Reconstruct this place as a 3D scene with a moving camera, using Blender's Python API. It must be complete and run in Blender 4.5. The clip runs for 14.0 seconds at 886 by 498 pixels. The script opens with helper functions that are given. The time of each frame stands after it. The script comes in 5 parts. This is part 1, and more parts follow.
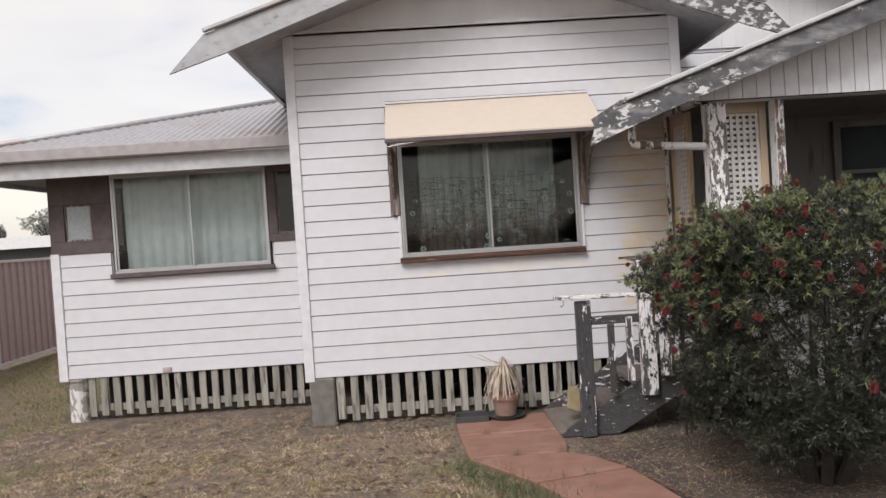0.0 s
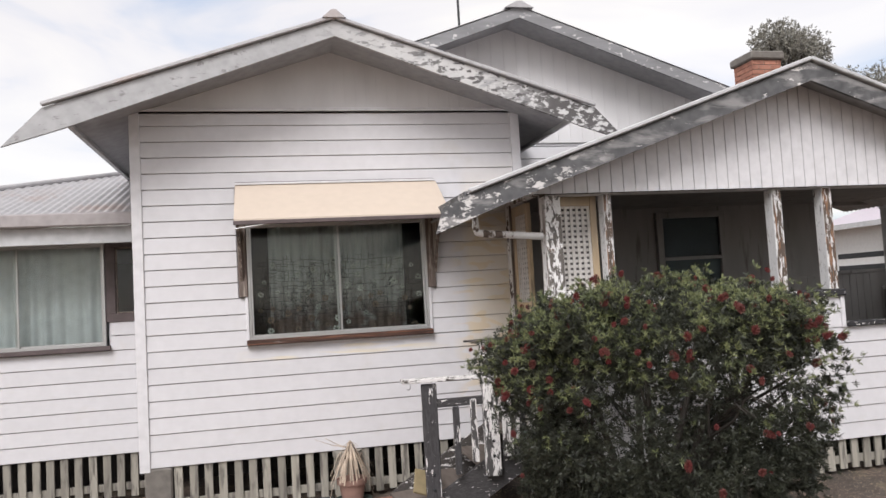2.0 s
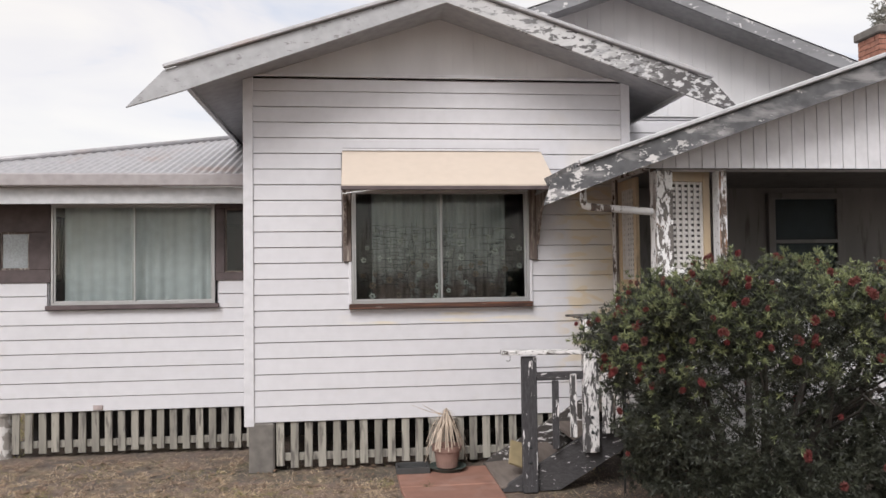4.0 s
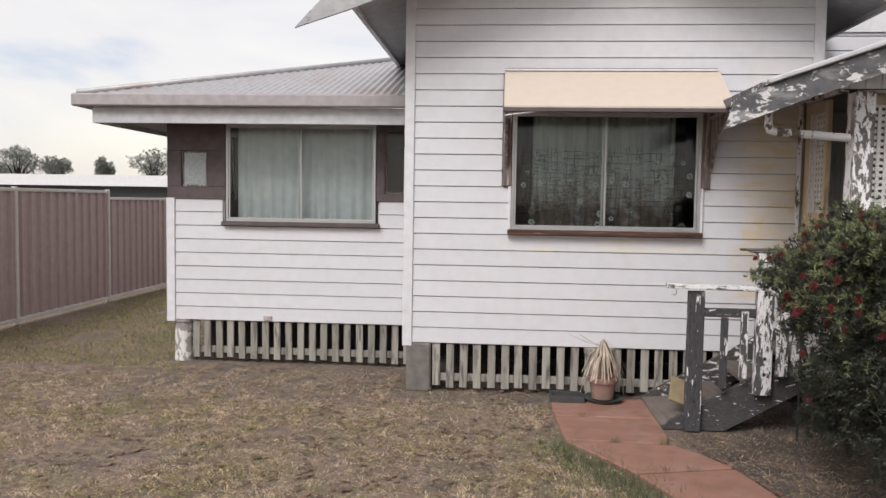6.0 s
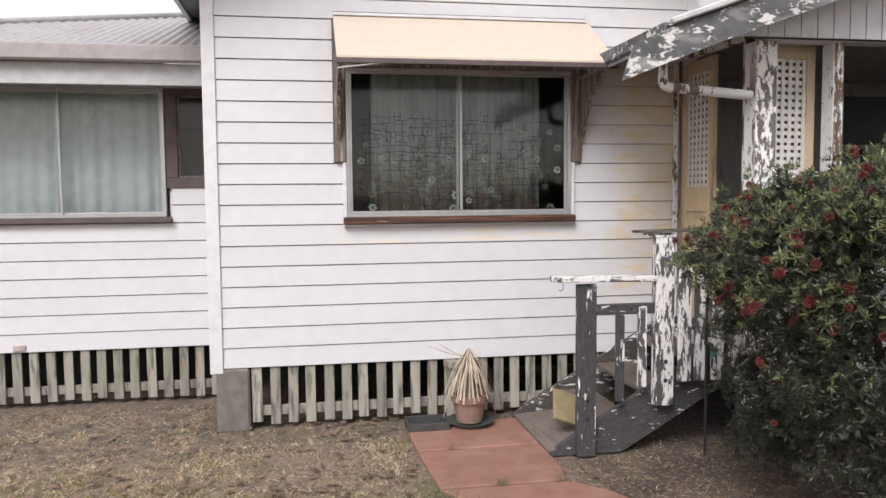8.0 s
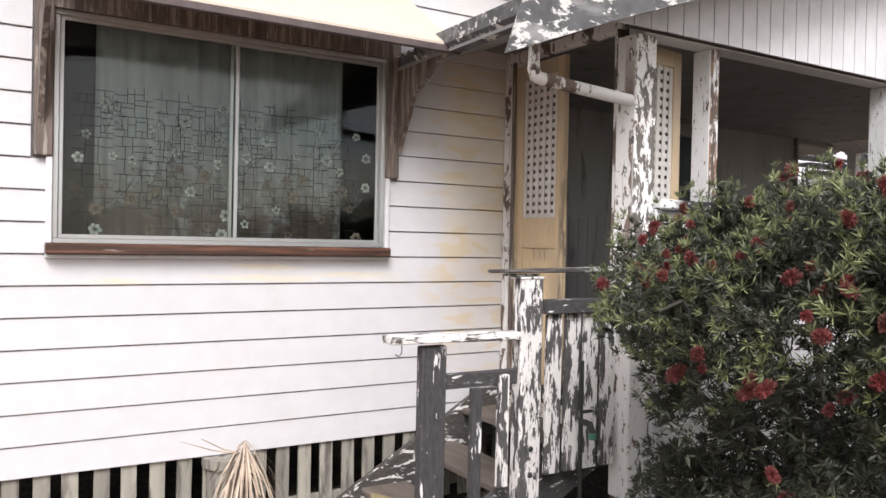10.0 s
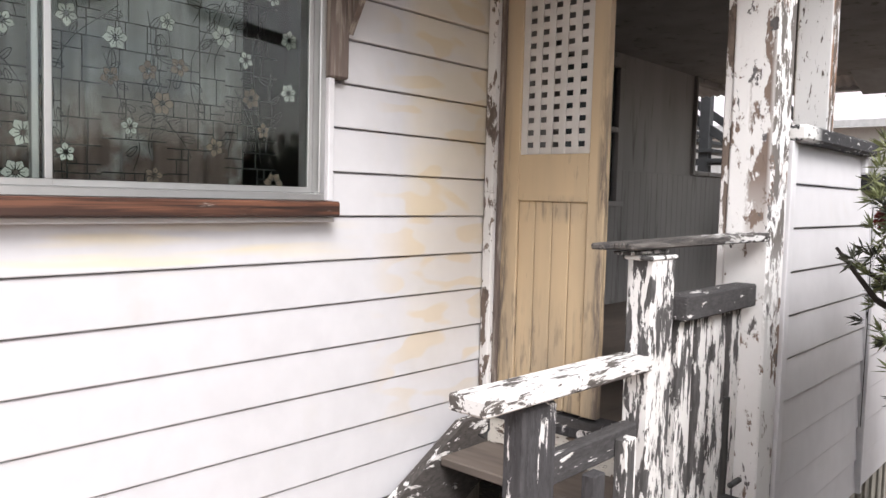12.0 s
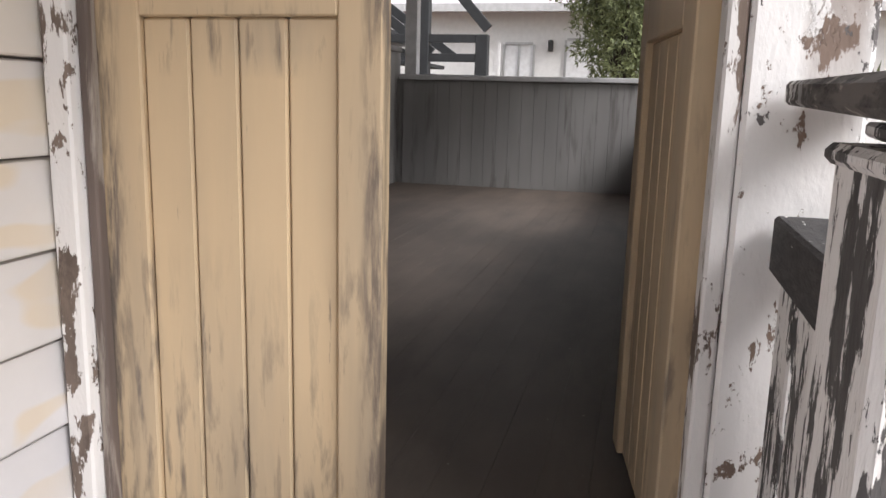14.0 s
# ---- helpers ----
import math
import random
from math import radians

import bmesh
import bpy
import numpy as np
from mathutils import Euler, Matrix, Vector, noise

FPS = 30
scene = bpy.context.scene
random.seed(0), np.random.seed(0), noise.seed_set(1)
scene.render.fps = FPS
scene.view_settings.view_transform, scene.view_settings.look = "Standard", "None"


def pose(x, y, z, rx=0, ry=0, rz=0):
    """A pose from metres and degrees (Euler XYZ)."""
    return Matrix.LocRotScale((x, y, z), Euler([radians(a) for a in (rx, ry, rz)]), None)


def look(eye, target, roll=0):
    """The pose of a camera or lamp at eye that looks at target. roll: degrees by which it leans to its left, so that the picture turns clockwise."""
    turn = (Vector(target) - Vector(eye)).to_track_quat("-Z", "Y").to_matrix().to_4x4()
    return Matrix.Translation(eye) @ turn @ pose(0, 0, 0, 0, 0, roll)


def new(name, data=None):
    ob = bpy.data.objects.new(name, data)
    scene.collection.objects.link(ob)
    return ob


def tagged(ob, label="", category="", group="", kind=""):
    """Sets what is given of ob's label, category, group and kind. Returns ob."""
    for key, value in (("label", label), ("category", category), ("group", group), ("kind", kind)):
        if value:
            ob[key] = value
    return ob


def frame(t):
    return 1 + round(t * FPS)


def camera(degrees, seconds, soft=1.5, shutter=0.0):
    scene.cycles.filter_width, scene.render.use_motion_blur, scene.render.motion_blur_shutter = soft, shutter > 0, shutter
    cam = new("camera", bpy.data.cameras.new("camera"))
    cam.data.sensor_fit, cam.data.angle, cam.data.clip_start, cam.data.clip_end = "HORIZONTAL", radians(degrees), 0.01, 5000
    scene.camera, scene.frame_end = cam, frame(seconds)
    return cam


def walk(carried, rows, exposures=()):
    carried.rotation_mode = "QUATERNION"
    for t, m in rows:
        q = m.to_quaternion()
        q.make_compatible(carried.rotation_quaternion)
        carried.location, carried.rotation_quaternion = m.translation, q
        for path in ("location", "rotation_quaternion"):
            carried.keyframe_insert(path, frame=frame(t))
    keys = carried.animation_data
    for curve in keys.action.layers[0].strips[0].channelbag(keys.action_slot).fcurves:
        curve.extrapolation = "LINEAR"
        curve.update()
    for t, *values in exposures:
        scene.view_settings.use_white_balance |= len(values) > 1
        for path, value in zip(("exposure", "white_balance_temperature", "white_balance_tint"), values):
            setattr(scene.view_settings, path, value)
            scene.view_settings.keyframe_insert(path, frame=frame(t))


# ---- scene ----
cam = camera(59.8, 14.0)
PATH = [
    (0, (-0.002, 0.443, 1.679), (0.06, 2.442, 1.637), -3.7),
    (0.5, (-0.098, 0.496, 1.658), (-0.097, 2.496, 1.628), -4.0),
    (1, (-0.023, 0.419, 1.693), (0.123, 2.414, 1.674), -3.4),
    (1.5, (0.05, 0.344, 1.719), (0.438, 2.306, 1.752), -3.4),
    (2, (0.044, 0.333, 1.772), (0.486, 2.28, 1.893), -3.3),
    (2.5, (-0.016, 0.367, 1.763), (0.351, 2.326, 1.936), -2.6),
    (3, (-0.039, 0.382, 1.756), (0.24, 2.356, 1.91), -1.8),
    (3.2, (-0.086, 0.409, 1.737), (0.173, 2.388, 1.866), -1.4),
    (5.3, (-0.132, 0.399, 1.76), (-0.046, 2.397, 1.747), -0.6),
    (5.5, (-0.193, 0.427, 1.76), (-0.229, 2.426, 1.723), 0.0),
    (6, (-0.201, 0.552, 1.717), (-0.359, 2.542, 1.593), 0.9),
    (6.5, (-0.205, 0.947, 1.651), (-0.313, 2.935, 1.453), 0.2),
    (7, (-0.239, 1.24, 1.683), (-0.213, 3.231, 1.493), -0.4),
    (7.5, (-0.352, 1.559, 1.656), (-0.189, 3.546, 1.496), -0.6),
    (8, (-0.411, 1.986, 1.616), (-0.071, 3.952, 1.48), -0.5),
    (8.5, (-0.439, 2.375, 1.605), (0.099, 4.299, 1.503), 0.1),
    (9, (-0.454, 2.78, 1.577), (0.283, 4.638, 1.512), 0.8),
    (9.2, (-0.439, 2.944, 1.537), (0.361, 4.777, 1.491), 0.9),
    (11.3, (-0.263, 4.838, 1.514), (1.077, 6.319, 1.416), 1.5),
    (11.5, (-0.211, 5.056, 1.525), (1.177, 6.491, 1.409), 1.5),
    (12, (-0.061, 5.54, 1.498), (1.424, 6.873, 1.363), 1.5),
    (12.5, (0.155, 5.896, 1.496), (1.744, 7.096, 1.306), 1.3),
    (13, (0.418, 6.223, 1.478), (2.143, 7.202, 1.217), 1.2),
    (13.5, (0.843, 6.476, 1.415), (2.673, 7.212, 1.084), 1.2),
    (14, (1.33, 6.591, 1.384), (3.231, 7.078, 1.003), 1.5),
]
EXPOSURES = [(t, e + 0.1, 6280, 11) for t, e in ((0.0, 0.58), (1.5, 0.74), (3.0, 0.62), (5.3, 0.64), (6.5, 0.56), (7.5, 0.78), (9.0, 1.05), (11.5, 1.38), (12.5, 1.3), (13.3, 1.2), (14.0, 1.4))]
walk(cam, [(t, look(eye, target, roll)) for t, eye, target, roll in PATH], EXPOSURES)

# ---- world, sun, exposure ----
scene.view_settings.exposure = 0.0
world = bpy.data.worlds.new("world")
scene.world = world
world.use_nodes = True
wn, wl = world.node_tree.nodes, world.node_tree.links
wn.clear()
sky = wn.new("ShaderNodeTexSky")
sky.sky_type, sky.sun_disc = "NISHITA", False
SUN_EL, SUN_AZ = radians(44), radians(208)
sky.sun_elevation, sky.sun_rotation = SUN_EL, SUN_AZ
sky.air_density, sky.dust_density = 1.0, 2.0
wout, wbg, wadd = wn.new("ShaderNodeOutputWorld"), wn.new("ShaderNodeBackground"), wn.new("ShaderNodeAddShader")
wcl = wn.new("ShaderNodeBackground")
wl.new(sky.outputs[0], wbg.inputs[0])
wbg.inputs[1].default_value = 0.03
wtc, wmap, wnz, wramp = (wn.new("ShaderNodeTexCoord"), wn.new("ShaderNodeMapping"), wn.new("ShaderNodeTexNoise"), wn.new("ShaderNodeValToRGB"))
wmap.inputs["Scale"].default_value = (1.2, 1.2, 4.2)
wnz.inputs["Scale"].default_value, wnz.inputs["Detail"].default_value, wnz.inputs["Distortion"].default_value = 2.2, 7, 0.6
wl.new(wtc.outputs["Generated"], wmap.inputs[0]), wl.new(wmap.outputs[0], wnz.inputs[0]), wl.new(wnz.outputs[0], wramp.inputs[0])
cr = wramp.color_ramp
cr.elements[0].position, cr.elements[0].color = 0.33, (0.54, 0.57, 0.63, 1)
cr.elements[1].position, cr.elements[1].color = 0.64, (0.95, 0.86, 0.73, 1)
e = cr.elements.new(0.46)
e.color = (0.84, 0.765, 0.69, 1)
wl.new(wramp.outputs[0], wcl.inputs[0])
wcl.inputs[1].default_value = 0.57
wl.new(wbg.outputs[0], wadd.inputs[0]), wl.new(wcl.outputs[0], wadd.inputs[1]), wl.new(wadd.outputs[0], wout.inputs[0])

sun = new("sun", bpy.data.lights.new("sun", "SUN"))
sun.data.energy, sun.data.angle, sun.data.color = 1.7, radians(28), (1.0, 0.97, 0.94)
sun_dir = Vector((math.sin(SUN_AZ) * math.cos(SUN_EL), math.cos(SUN_AZ) * math.cos(SUN_EL), math.sin(SUN_EL)))
sun.matrix_world = look(sun_dir * 60, (0, 0, 0))


# ---- materials ----
def mat(name, color, rough=0.6, metal=0.0, vary=0.08, scale=(3, 3, 3), noise_scale=4.0, bump=0.15, bump_scale=60.0, spec=0.5, rand=0.0, color2=None):
    """A painted or natural surface: coarse and fine variation, fine relief."""
    m = bpy.data.materials.new(name)
    m.use_nodes = True
    n, l = m.node_tree.nodes, m.node_tree.links
    b = n["Principled BSDF"]
    b.inputs["Roughness"].default_value, b.inputs["Metallic"].default_value = rough, metal
    b.inputs["Specular IOR Level"].default_value = spec
    geo = n.new("ShaderNodeNewGeometry")
    mp = n.new("ShaderNodeMapping")
    mp.inputs["Scale"].default_value = scale
    l.new(geo.outputs["Position"], mp.inputs[0])
    nz, fine = n.new("ShaderNodeTexNoise"), n.new("ShaderNodeTexNoise")
    nz.inputs["Scale"].default_value, nz.inputs["Detail"].default_value = noise_scale, 6
    fine.inputs["Scale"].default_value, fine.inputs["Detail"].default_value = bump_scale, 3
    l.new(mp.outputs[0], nz.inputs[0]), l.new(mp.outputs[0], fine.inputs[0])
    mix = n.new("ShaderNodeMix")
    mix.data_type = "RGBA"
    c2 = color2 or tuple(c * (1 - 4 * vary) for c in color)
    mix.inputs["A"].default_value, mix.inputs["B"].default_value = (*color, 1), (*c2, 1)
    rr = n.new("ShaderNodeMapRange")
    rr.inputs["From Min"].default_value, rr.inputs["From Max"].default_value = 0.35, 0.7
    l.new(nz.outputs[0], rr.inputs[0]), l.new(rr.outputs[0], mix.inputs["Factor"])
    out = mix.outputs["Result"]
    if rand:
        oi, hsv = n.new("ShaderNodeObjectInfo"), n.new("ShaderNodeHueSaturation")
        r2 = n.new("ShaderNodeMapRange")
        r2.inputs["To Min"].default_value, r2.inputs["To Max"].default_value = 1 - rand, 1 + rand
        l.new(oi.outputs["Random"], r2.inputs[0]), l.new(r2.outputs[0], hsv.inputs["Value"]), l.new(out, hsv.inputs["Color"])
        out = hsv.outputs[0]
    l.new(out, b.inputs["Base Color"])
    bp = n.new("ShaderNodeBump")
    bp.inputs["Strength"].default_value, bp.inputs["Distance"].default_value = bump, 0.003
    l.new(fine.outputs[0], bp.inputs["Height"]), l.new(bp.outputs[0], b.inputs["Normal"])
    return m


def overlay(m, color, lo, hi, scale=(1, 1, 1), nscale=5.0, detail=8, box=None, rough=None, amount=1.0, rand_offset=False, relief=0.0, jag=0.55):
    """Lays a second colour over a material where noise passes lo..hi; box limits it to a region with soft edges."""
    n, l = m.node_tree.nodes, m.node_tree.links
    b = n["Principled BSDF"]
    old = b.inputs["Base Color"].links[0].from_socket
    geo, mp, nz, rr, mix = (n.new("ShaderNodeNewGeometry"), n.new("ShaderNodeMapping"), n.new("ShaderNodeTexNoise"), n.new("ShaderNodeMapRange"), n.new("ShaderNodeMix"))
    mix.data_type = "RGBA"
    mp.inputs["Scale"].default_value = scale
    l.new(geo.outputs["Position"], mp.inputs[0])
    nz.inputs["Scale"].default_value, nz.inputs["Detail"].default_value, nz.inputs["Distortion"].default_value = nscale, detail, 0.25
    nz.inputs["Roughness"].default_value = jag
    vec = mp.outputs[0]
    if rand_offset:
        oi, add = n.new("ShaderNodeObjectInfo"), n.new("ShaderNodeVectorMath")
        sc = n.new("ShaderNodeMath")
        sc.operation, sc.inputs[1].default_value = "MULTIPLY", 37.0
        l.new(oi.outputs["Random"], sc.inputs[0]), l.new(vec, add.inputs[0]), l.new(sc.outputs[0], add.inputs[1])
        vec = add.outputs[0]
    l.new(vec, nz.inputs[0]), l.new(nz.outputs[0], rr.inputs[0])
    rr.inputs["From Min"].default_value, rr.inputs["From Max"].default_value = lo, hi
    rr.inputs["To Max"].default_value = amount
    fac = rr.outputs[0]
    if box:
        sep = n.new("ShaderNodeSeparateXYZ")
        l.new(geo.outputs["Position"], sep.inputs[0])
        for axis, a0, a1, soft in box:
            for edge, sign in ((a0, 1), (a1, -1)):
                r = n.new("ShaderNodeMapRange")
                r.inputs["From Min"].default_value, r.inputs["From Max"].default_value = edge - soft * sign, edge + soft * sign
                mul = n.new("ShaderNodeMath")
                mul.operation = "MULTIPLY"
                l.new(sep.outputs["XYZ".index(axis)], r.inputs[0]), l.new(r.outputs[0], mul.inputs[0]), l.new(fac, mul.inputs[1])
                fac = mul.outputs[0]
    l.new(fac, mix.inputs["Factor"]), l.new(old, mix.inputs["A"])
    mix.inputs["B"].default_value = (*color, 1)
    l.new(mix.outputs["Result"], b.inputs["Base Color"])
    if relief:
        bp = n.new("ShaderNodeBump")
        bp.invert = True
        bp.inputs["Strength"].default_value, bp.inputs["Distance"].default_value = relief, 0.004
        l.new(fac, bp.inputs["Height"])
        l.new(b.inputs["Normal"].links[0].from_socket, bp.inputs["Normal"]), l.new(bp.outputs[0], b.inputs["Normal"])
    if rough is not None:
        mr = n.new("ShaderNodeMix")
        mr.inputs["A"].default_value, mr.inputs["B"].default_value = b.inputs["Roughness"].default_value, rough
        l.new(fac, mr.inputs["Factor"]), l.new(mr.outputs["Result"], b.inputs["Roughness"])
    return m


M = {}
M["cladding"] = mat("cladding", (0.58, 0.57, 0.59), 0.45, vary=0.015, rand=0.015, bump=0.05)
overlay(M["cladding"], (0.66, 0.58, 0.45), 0.1, 0.5, (0.8, 1, 3), 2.2, 3, box=[("X", 1.88, 2.6, 0.05), ("Y", 7.0, 7.6, 0.02), ("Z", 1.2, 2.7, 0.45)], amount=0.65)
overlay(M["cladding"], (0.60, 0.44, 0.20), 0.53, 0.58, (2.6, 1, 7.04), 1.6, 1, box=[("X", 1.80, 2.35, 0.10), ("Y", 7.0, 7.6, 0.02), ("Z", 0.75, 2.6, 0.1)], amount=0.38)
overlay(M["cladding"], (0.70, 0.58, 0.34), 0.5, 0.62, (0.7, 1, 9), 2.0, 2, box=[("X", -0.1, 1.5, 0.2), ("Y", 7.0, 7.6, 0.02), ("Z", 1.28, 1.42, 0.02)], amount=0.45)
overlay(M["cladding"], (0.5, 0.46, 0.4), 0.6, 0.75, (1, 1, 1), 3.0, 6, amount=0.25)
M["trim"] = mat("white_trim", (0.64, 0.63, 0.65), 0.5, vary=0.03)
M["gable"] = mat("gable_sheet", (0.66, 0.65, 0.66), 0.6, vary=0.03, scale=(1, 1, 0.3))
GREYWOOD, BLACKWOOD = (0.16, 0.145, 0.135), (0.035, 0.033, 0.034)
def peeled(name, paint, wood, lo, scale, chips=None):
    """Paint that has flaked off a grey timber in ragged patches that run with the grain."""
    m = mat(name, wood, 0.88, vary=0.10, scale=tuple(v * 0.9 for v in scale), noise_scale=3.0, bump=0.5, bump_scale=14)
    overlay(m, tuple(v * 0.55 for v in wood), 0.5, 0.62, tuple(v * 2.2 for v in scale), 2.0, 6, rand_offset=True, jag=0.7)
    overlay(m, paint, lo, lo + 0.012, scale, 1.1, 12, rough=0.5, rand_offset=True, relief=-0.9, jag=0.68)
    overlay(m, wood, 0.60, 0.615, tuple(v * 2.6 for v in scale), 1.3, 10, rough=0.85, rand_offset=True, relief=0.6, jag=0.7)
    return m


PAINT = (0.72, 0.70, 0.69)
M["peel"] = peeled("peeling_paint", PAINT, (0.10, 0.095, 0.095), 0.49, (24, 24, 5.5))
M["peel_x"] = peeled("peeling_paint_along", PAINT, (0.12, 0.105, 0.095), 0.45, (6, 24, 24))
M["peel_dark"] = peeled("peeling_paint_mostly_gone", PAINT, (0.065, 0.062, 0.066), 0.60, (22, 22, 4.5))
M["peel_dark_x"] = peeled("peeling_paint_mostly_gone_along", PAINT, (0.07, 0.066, 0.068), 0.612, (10, 38, 38))
M["peel_mid_x"] = peeled("stringer_paint", PAINT, (0.085, 0.075, 0.07), 0.565, (9, 30, 24))
M["riser"] = peeled("riser_paint", (0.70, 0.66, 0.60), (0.17, 0.125, 0.10), 0.44, (12, 7, 22))
M["peel_light"] = peeled("flaking_white_paint", PAINT, (0.19, 0.145, 0.12), 0.455, (8, 8, 3.4))
M["corner_post"] = peeled("corner_post_paint", (0.78, 0.765, 0.76), (0.21, 0.15, 0.12), 0.40, (8, 8, 4))
overlay(M["corner_post"], (0.215, 0.16, 0.132), 0.47, 0.485, (7, 7, 2.6), 1.3, 10, rough=0.85, jag=0.66, relief=0.6, box=[("Z", 1.45, 2.4, 0.15), ("Y", 6.362, 6.425, 0.008)])
overlay(M["corner_post"], (0.14, 0.125, 0.115), 0.50, 0.51, (16, 16, 7), 1.3, 9, rough=0.85, jag=0.68, relief=0.6, box=[("Z", 1.2, 2.7, 0.2), ("Y", 6.3, 6.358, 0.003)])
overlay(M["corner_post"], (0.13, 0.12, 0.12), 0.60, 0.61, (14, 14, 7), 1.3, 9, rough=0.85, jag=0.68, relief=0.6)
M["barge"] = mat("barge_paint", (0.40, 0.40, 0.41), 0.6, vary=0.05)
overlay(M["barge"], (0.62, 0.61, 0.60), 0.40, 0.46, (2, 5, 6), 2.0, 6, box=[("X", 0.7, 3.6, 0.4), ("Y", 6, 7.6, 0.1)], amount=0.55)
overlay(M["barge"], (0.10, 0.095, 0.095), 0.54, 0.555, (6, 6, 14), 1.5, 8, rough=0.85, jag=0.6, box=[("X", 1.0, 3.6, 0.7), ("Y", 6, 7.6, 0.1)])
overlay(M["barge"], (0.22, 0.215, 0.215), 0.60, 0.625, (5, 5, 12), 2.0, 10, jag=0.65)
overlay(M["barge"], (0.09, 0.085, 0.085), 0.45, 0.50, (7, 6, 14), 1.6, 8, rough=0.85, jag=0.6, box=[("X", 2.3, 3.6, 0.35), ("Y", 6, 7.6, 0.1)])
M["barge_grey"] = mat("barge_weathered_grey", (0.24, 0.24, 0.25), 0.6, vary=0.08, scale=(0.4, 1, 3))
overlay(M["barge_grey"], (0.55, 0.54, 0.54), 0.60, 0.63, (5, 5, 9), 2.0, 9)
M["barge_dark"] = mat("barge_bare", (0.11, 0.11, 0.115), 0.8, vary=0.1)
overlay(M["barge_dark"], (0.30, 0.29, 0.29), 0.50, 0.64, (1.5, 5, 5), 2.0, 8, amount=0.7)
overlay(M["barge_dark"], (0.62, 0.60, 0.59), 0.63, 0.645, (3.5, 6, 7), 2.0, 10, jag=0.66)
overlay(M["barge_dark"], (0.58, 0.56, 0.55), 0.56, 0.575, (4, 6, 8), 2.0, 10, jag=0.66, box=[("X", 1.0, 2.5, 0.35)])
M["soffit"] = mat("soffit", (0.33, 0.33, 0.34), 0.7, vary=0.05)
M["roof"] = mat("roof_iron", (0.44, 0.43, 0.44), 0.5, metal=0.25, vary=0.05)
overlay(M["roof"], (0.34, 0.20, 0.14), 0.55, 0.75, (1, 1, 1), 1.6, 8, amount=0.5)
M["gutter"] = mat("gutter", (0.36, 0.33, 0.33), 0.5, vary=0.05)
M["fascia"] = mat("fascia", (0.50, 0.50, 0.51), 0.6, vary=0.05)
M["awning"] = mat("awning", (0.57, 0.485, 0.405), 0.6, vary=0.012)
M["slat"] = mat("weathered_slat", (0.31, 0.29, 0.25), 0.85, vary=0.07, scale=(1, 1, 0.12), noise_scale=22, rand=0.22)
overlay(M["slat"], (0.11, 0.10, 0.09), 0.50, 0.64, (16, 16, 2.2), 1.5, 9, rand_offset=True)
M["stump"] = mat("stump", (0.17, 0.155, 0.14), 0.9, vary=0.08)
M["stump_white"] = mat("stump_white", (0.36, 0.33, 0.30), 0.9, vary=0.1)
overlay(M["stump_white"], (0.62, 0.6, 0.58), 0.52, 0.56, (6, 6, 4), 2, 7)
M["brown"] = mat("brown_timber", (0.055, 0.027, 0.02), 0.35, vary=0.08, scale=(0.3, 1, 1), noise_scale=14)
M["darkframe"] = mat("dark_frame", (0.10, 0.075, 0.075), 0.6, vary=0.08)
overlay(M["brown"], (0.17, 0.075, 0.045), 0.48, 0.62, (1.2, 30, 40), 1.6, 8, amount=0.8, jag=0.65)
overlay(M["brown"], (0.018, 0.013, 0.012), 0.55, 0.66, (2, 30, 60), 1.5, 8, amount=0.9, jag=0.65)
overlay(M["brown"], (0.30, 0.25, 0.22), 0.62, 0.68, (3, 20, 30), 2.0, 9, rough=0.8, jag=0.7)
M["casing"] = mat("old_casing", (0.15, 0.115, 0.10), 0.75, vary=0.1, scale=(1, 1, 0.15), noise_scale=18)
overlay(M["casing"], (0.30, 0.26, 0.225), 0.5, 0.6, (26, 26, 2.2), 1.4, 9, jag=0.65, rand_offset=True)
M["alu"] = mat("aluminium", (0.50, 0.50, 0.50), 0.38, metal=0.8, vary=0.02)
M["yellow"] = mat("yellow_door_paint", (0.60, 0.455, 0.285), 0.55, vary=0.05, scale=(1, 1, 0.1), noise_scale=10, color2=(0.50, 0.385, 0.25))


def weather(m, dark, boxes):
    """Paint worn thin and gone where rain and hands reach it."""
    overlay(m, (0.33, 0.27, 0.20), 0.36, 0.66, (12, 12, 1.6), 1.0, 5, amount=0.75, box=boxes)
    overlay(m, dark, 0.52, 0.66, (34, 34, 5.0), 1.3, 10, rough=0.9, amount=0.8, jag=0.62, box=boxes)
    return m


overlay(M["yellow"], (0.19, 0.15, 0.12), 0.64, 0.68, (30, 30, 4.0), 1.3, 10, rough=0.9, amount=0.85, jag=0.68, box=[("Z", 0.3, 1.5, 0.35)])
weather(M["yellow"], (0.13, 0.105, 0.09), [("Z", 0.5, 0.98, 0.20)])
weather(M["yellow"], (0.15, 0.12, 0.10), [("Z", 1.425, 1.50, 0.02), ("Y", 7.02, 7.32, 0.02)])
M["yellow_stile"] = mat("yellow_stile_paint", (0.60, 0.455, 0.285), 0.55, vary=0.05, scale=(1, 1, 0.1), noise_scale=10, color2=(0.50, 0.385, 0.25))
weather(M["yellow_stile"], (0.12, 0.10, 0.09), [("Z", 0.5, 1.25, 0.35)])
overlay(M["yellow_stile"], (0.14, 0.11, 0.09), 0.44, 0.58, (34, 34, 4.0), 1.2, 10, rough=0.9, amount=0.9, jag=0.68, box=[("Z", 0.3, 1.9, 0.3), ("Y", 6.90, 6.965, 0.01)])
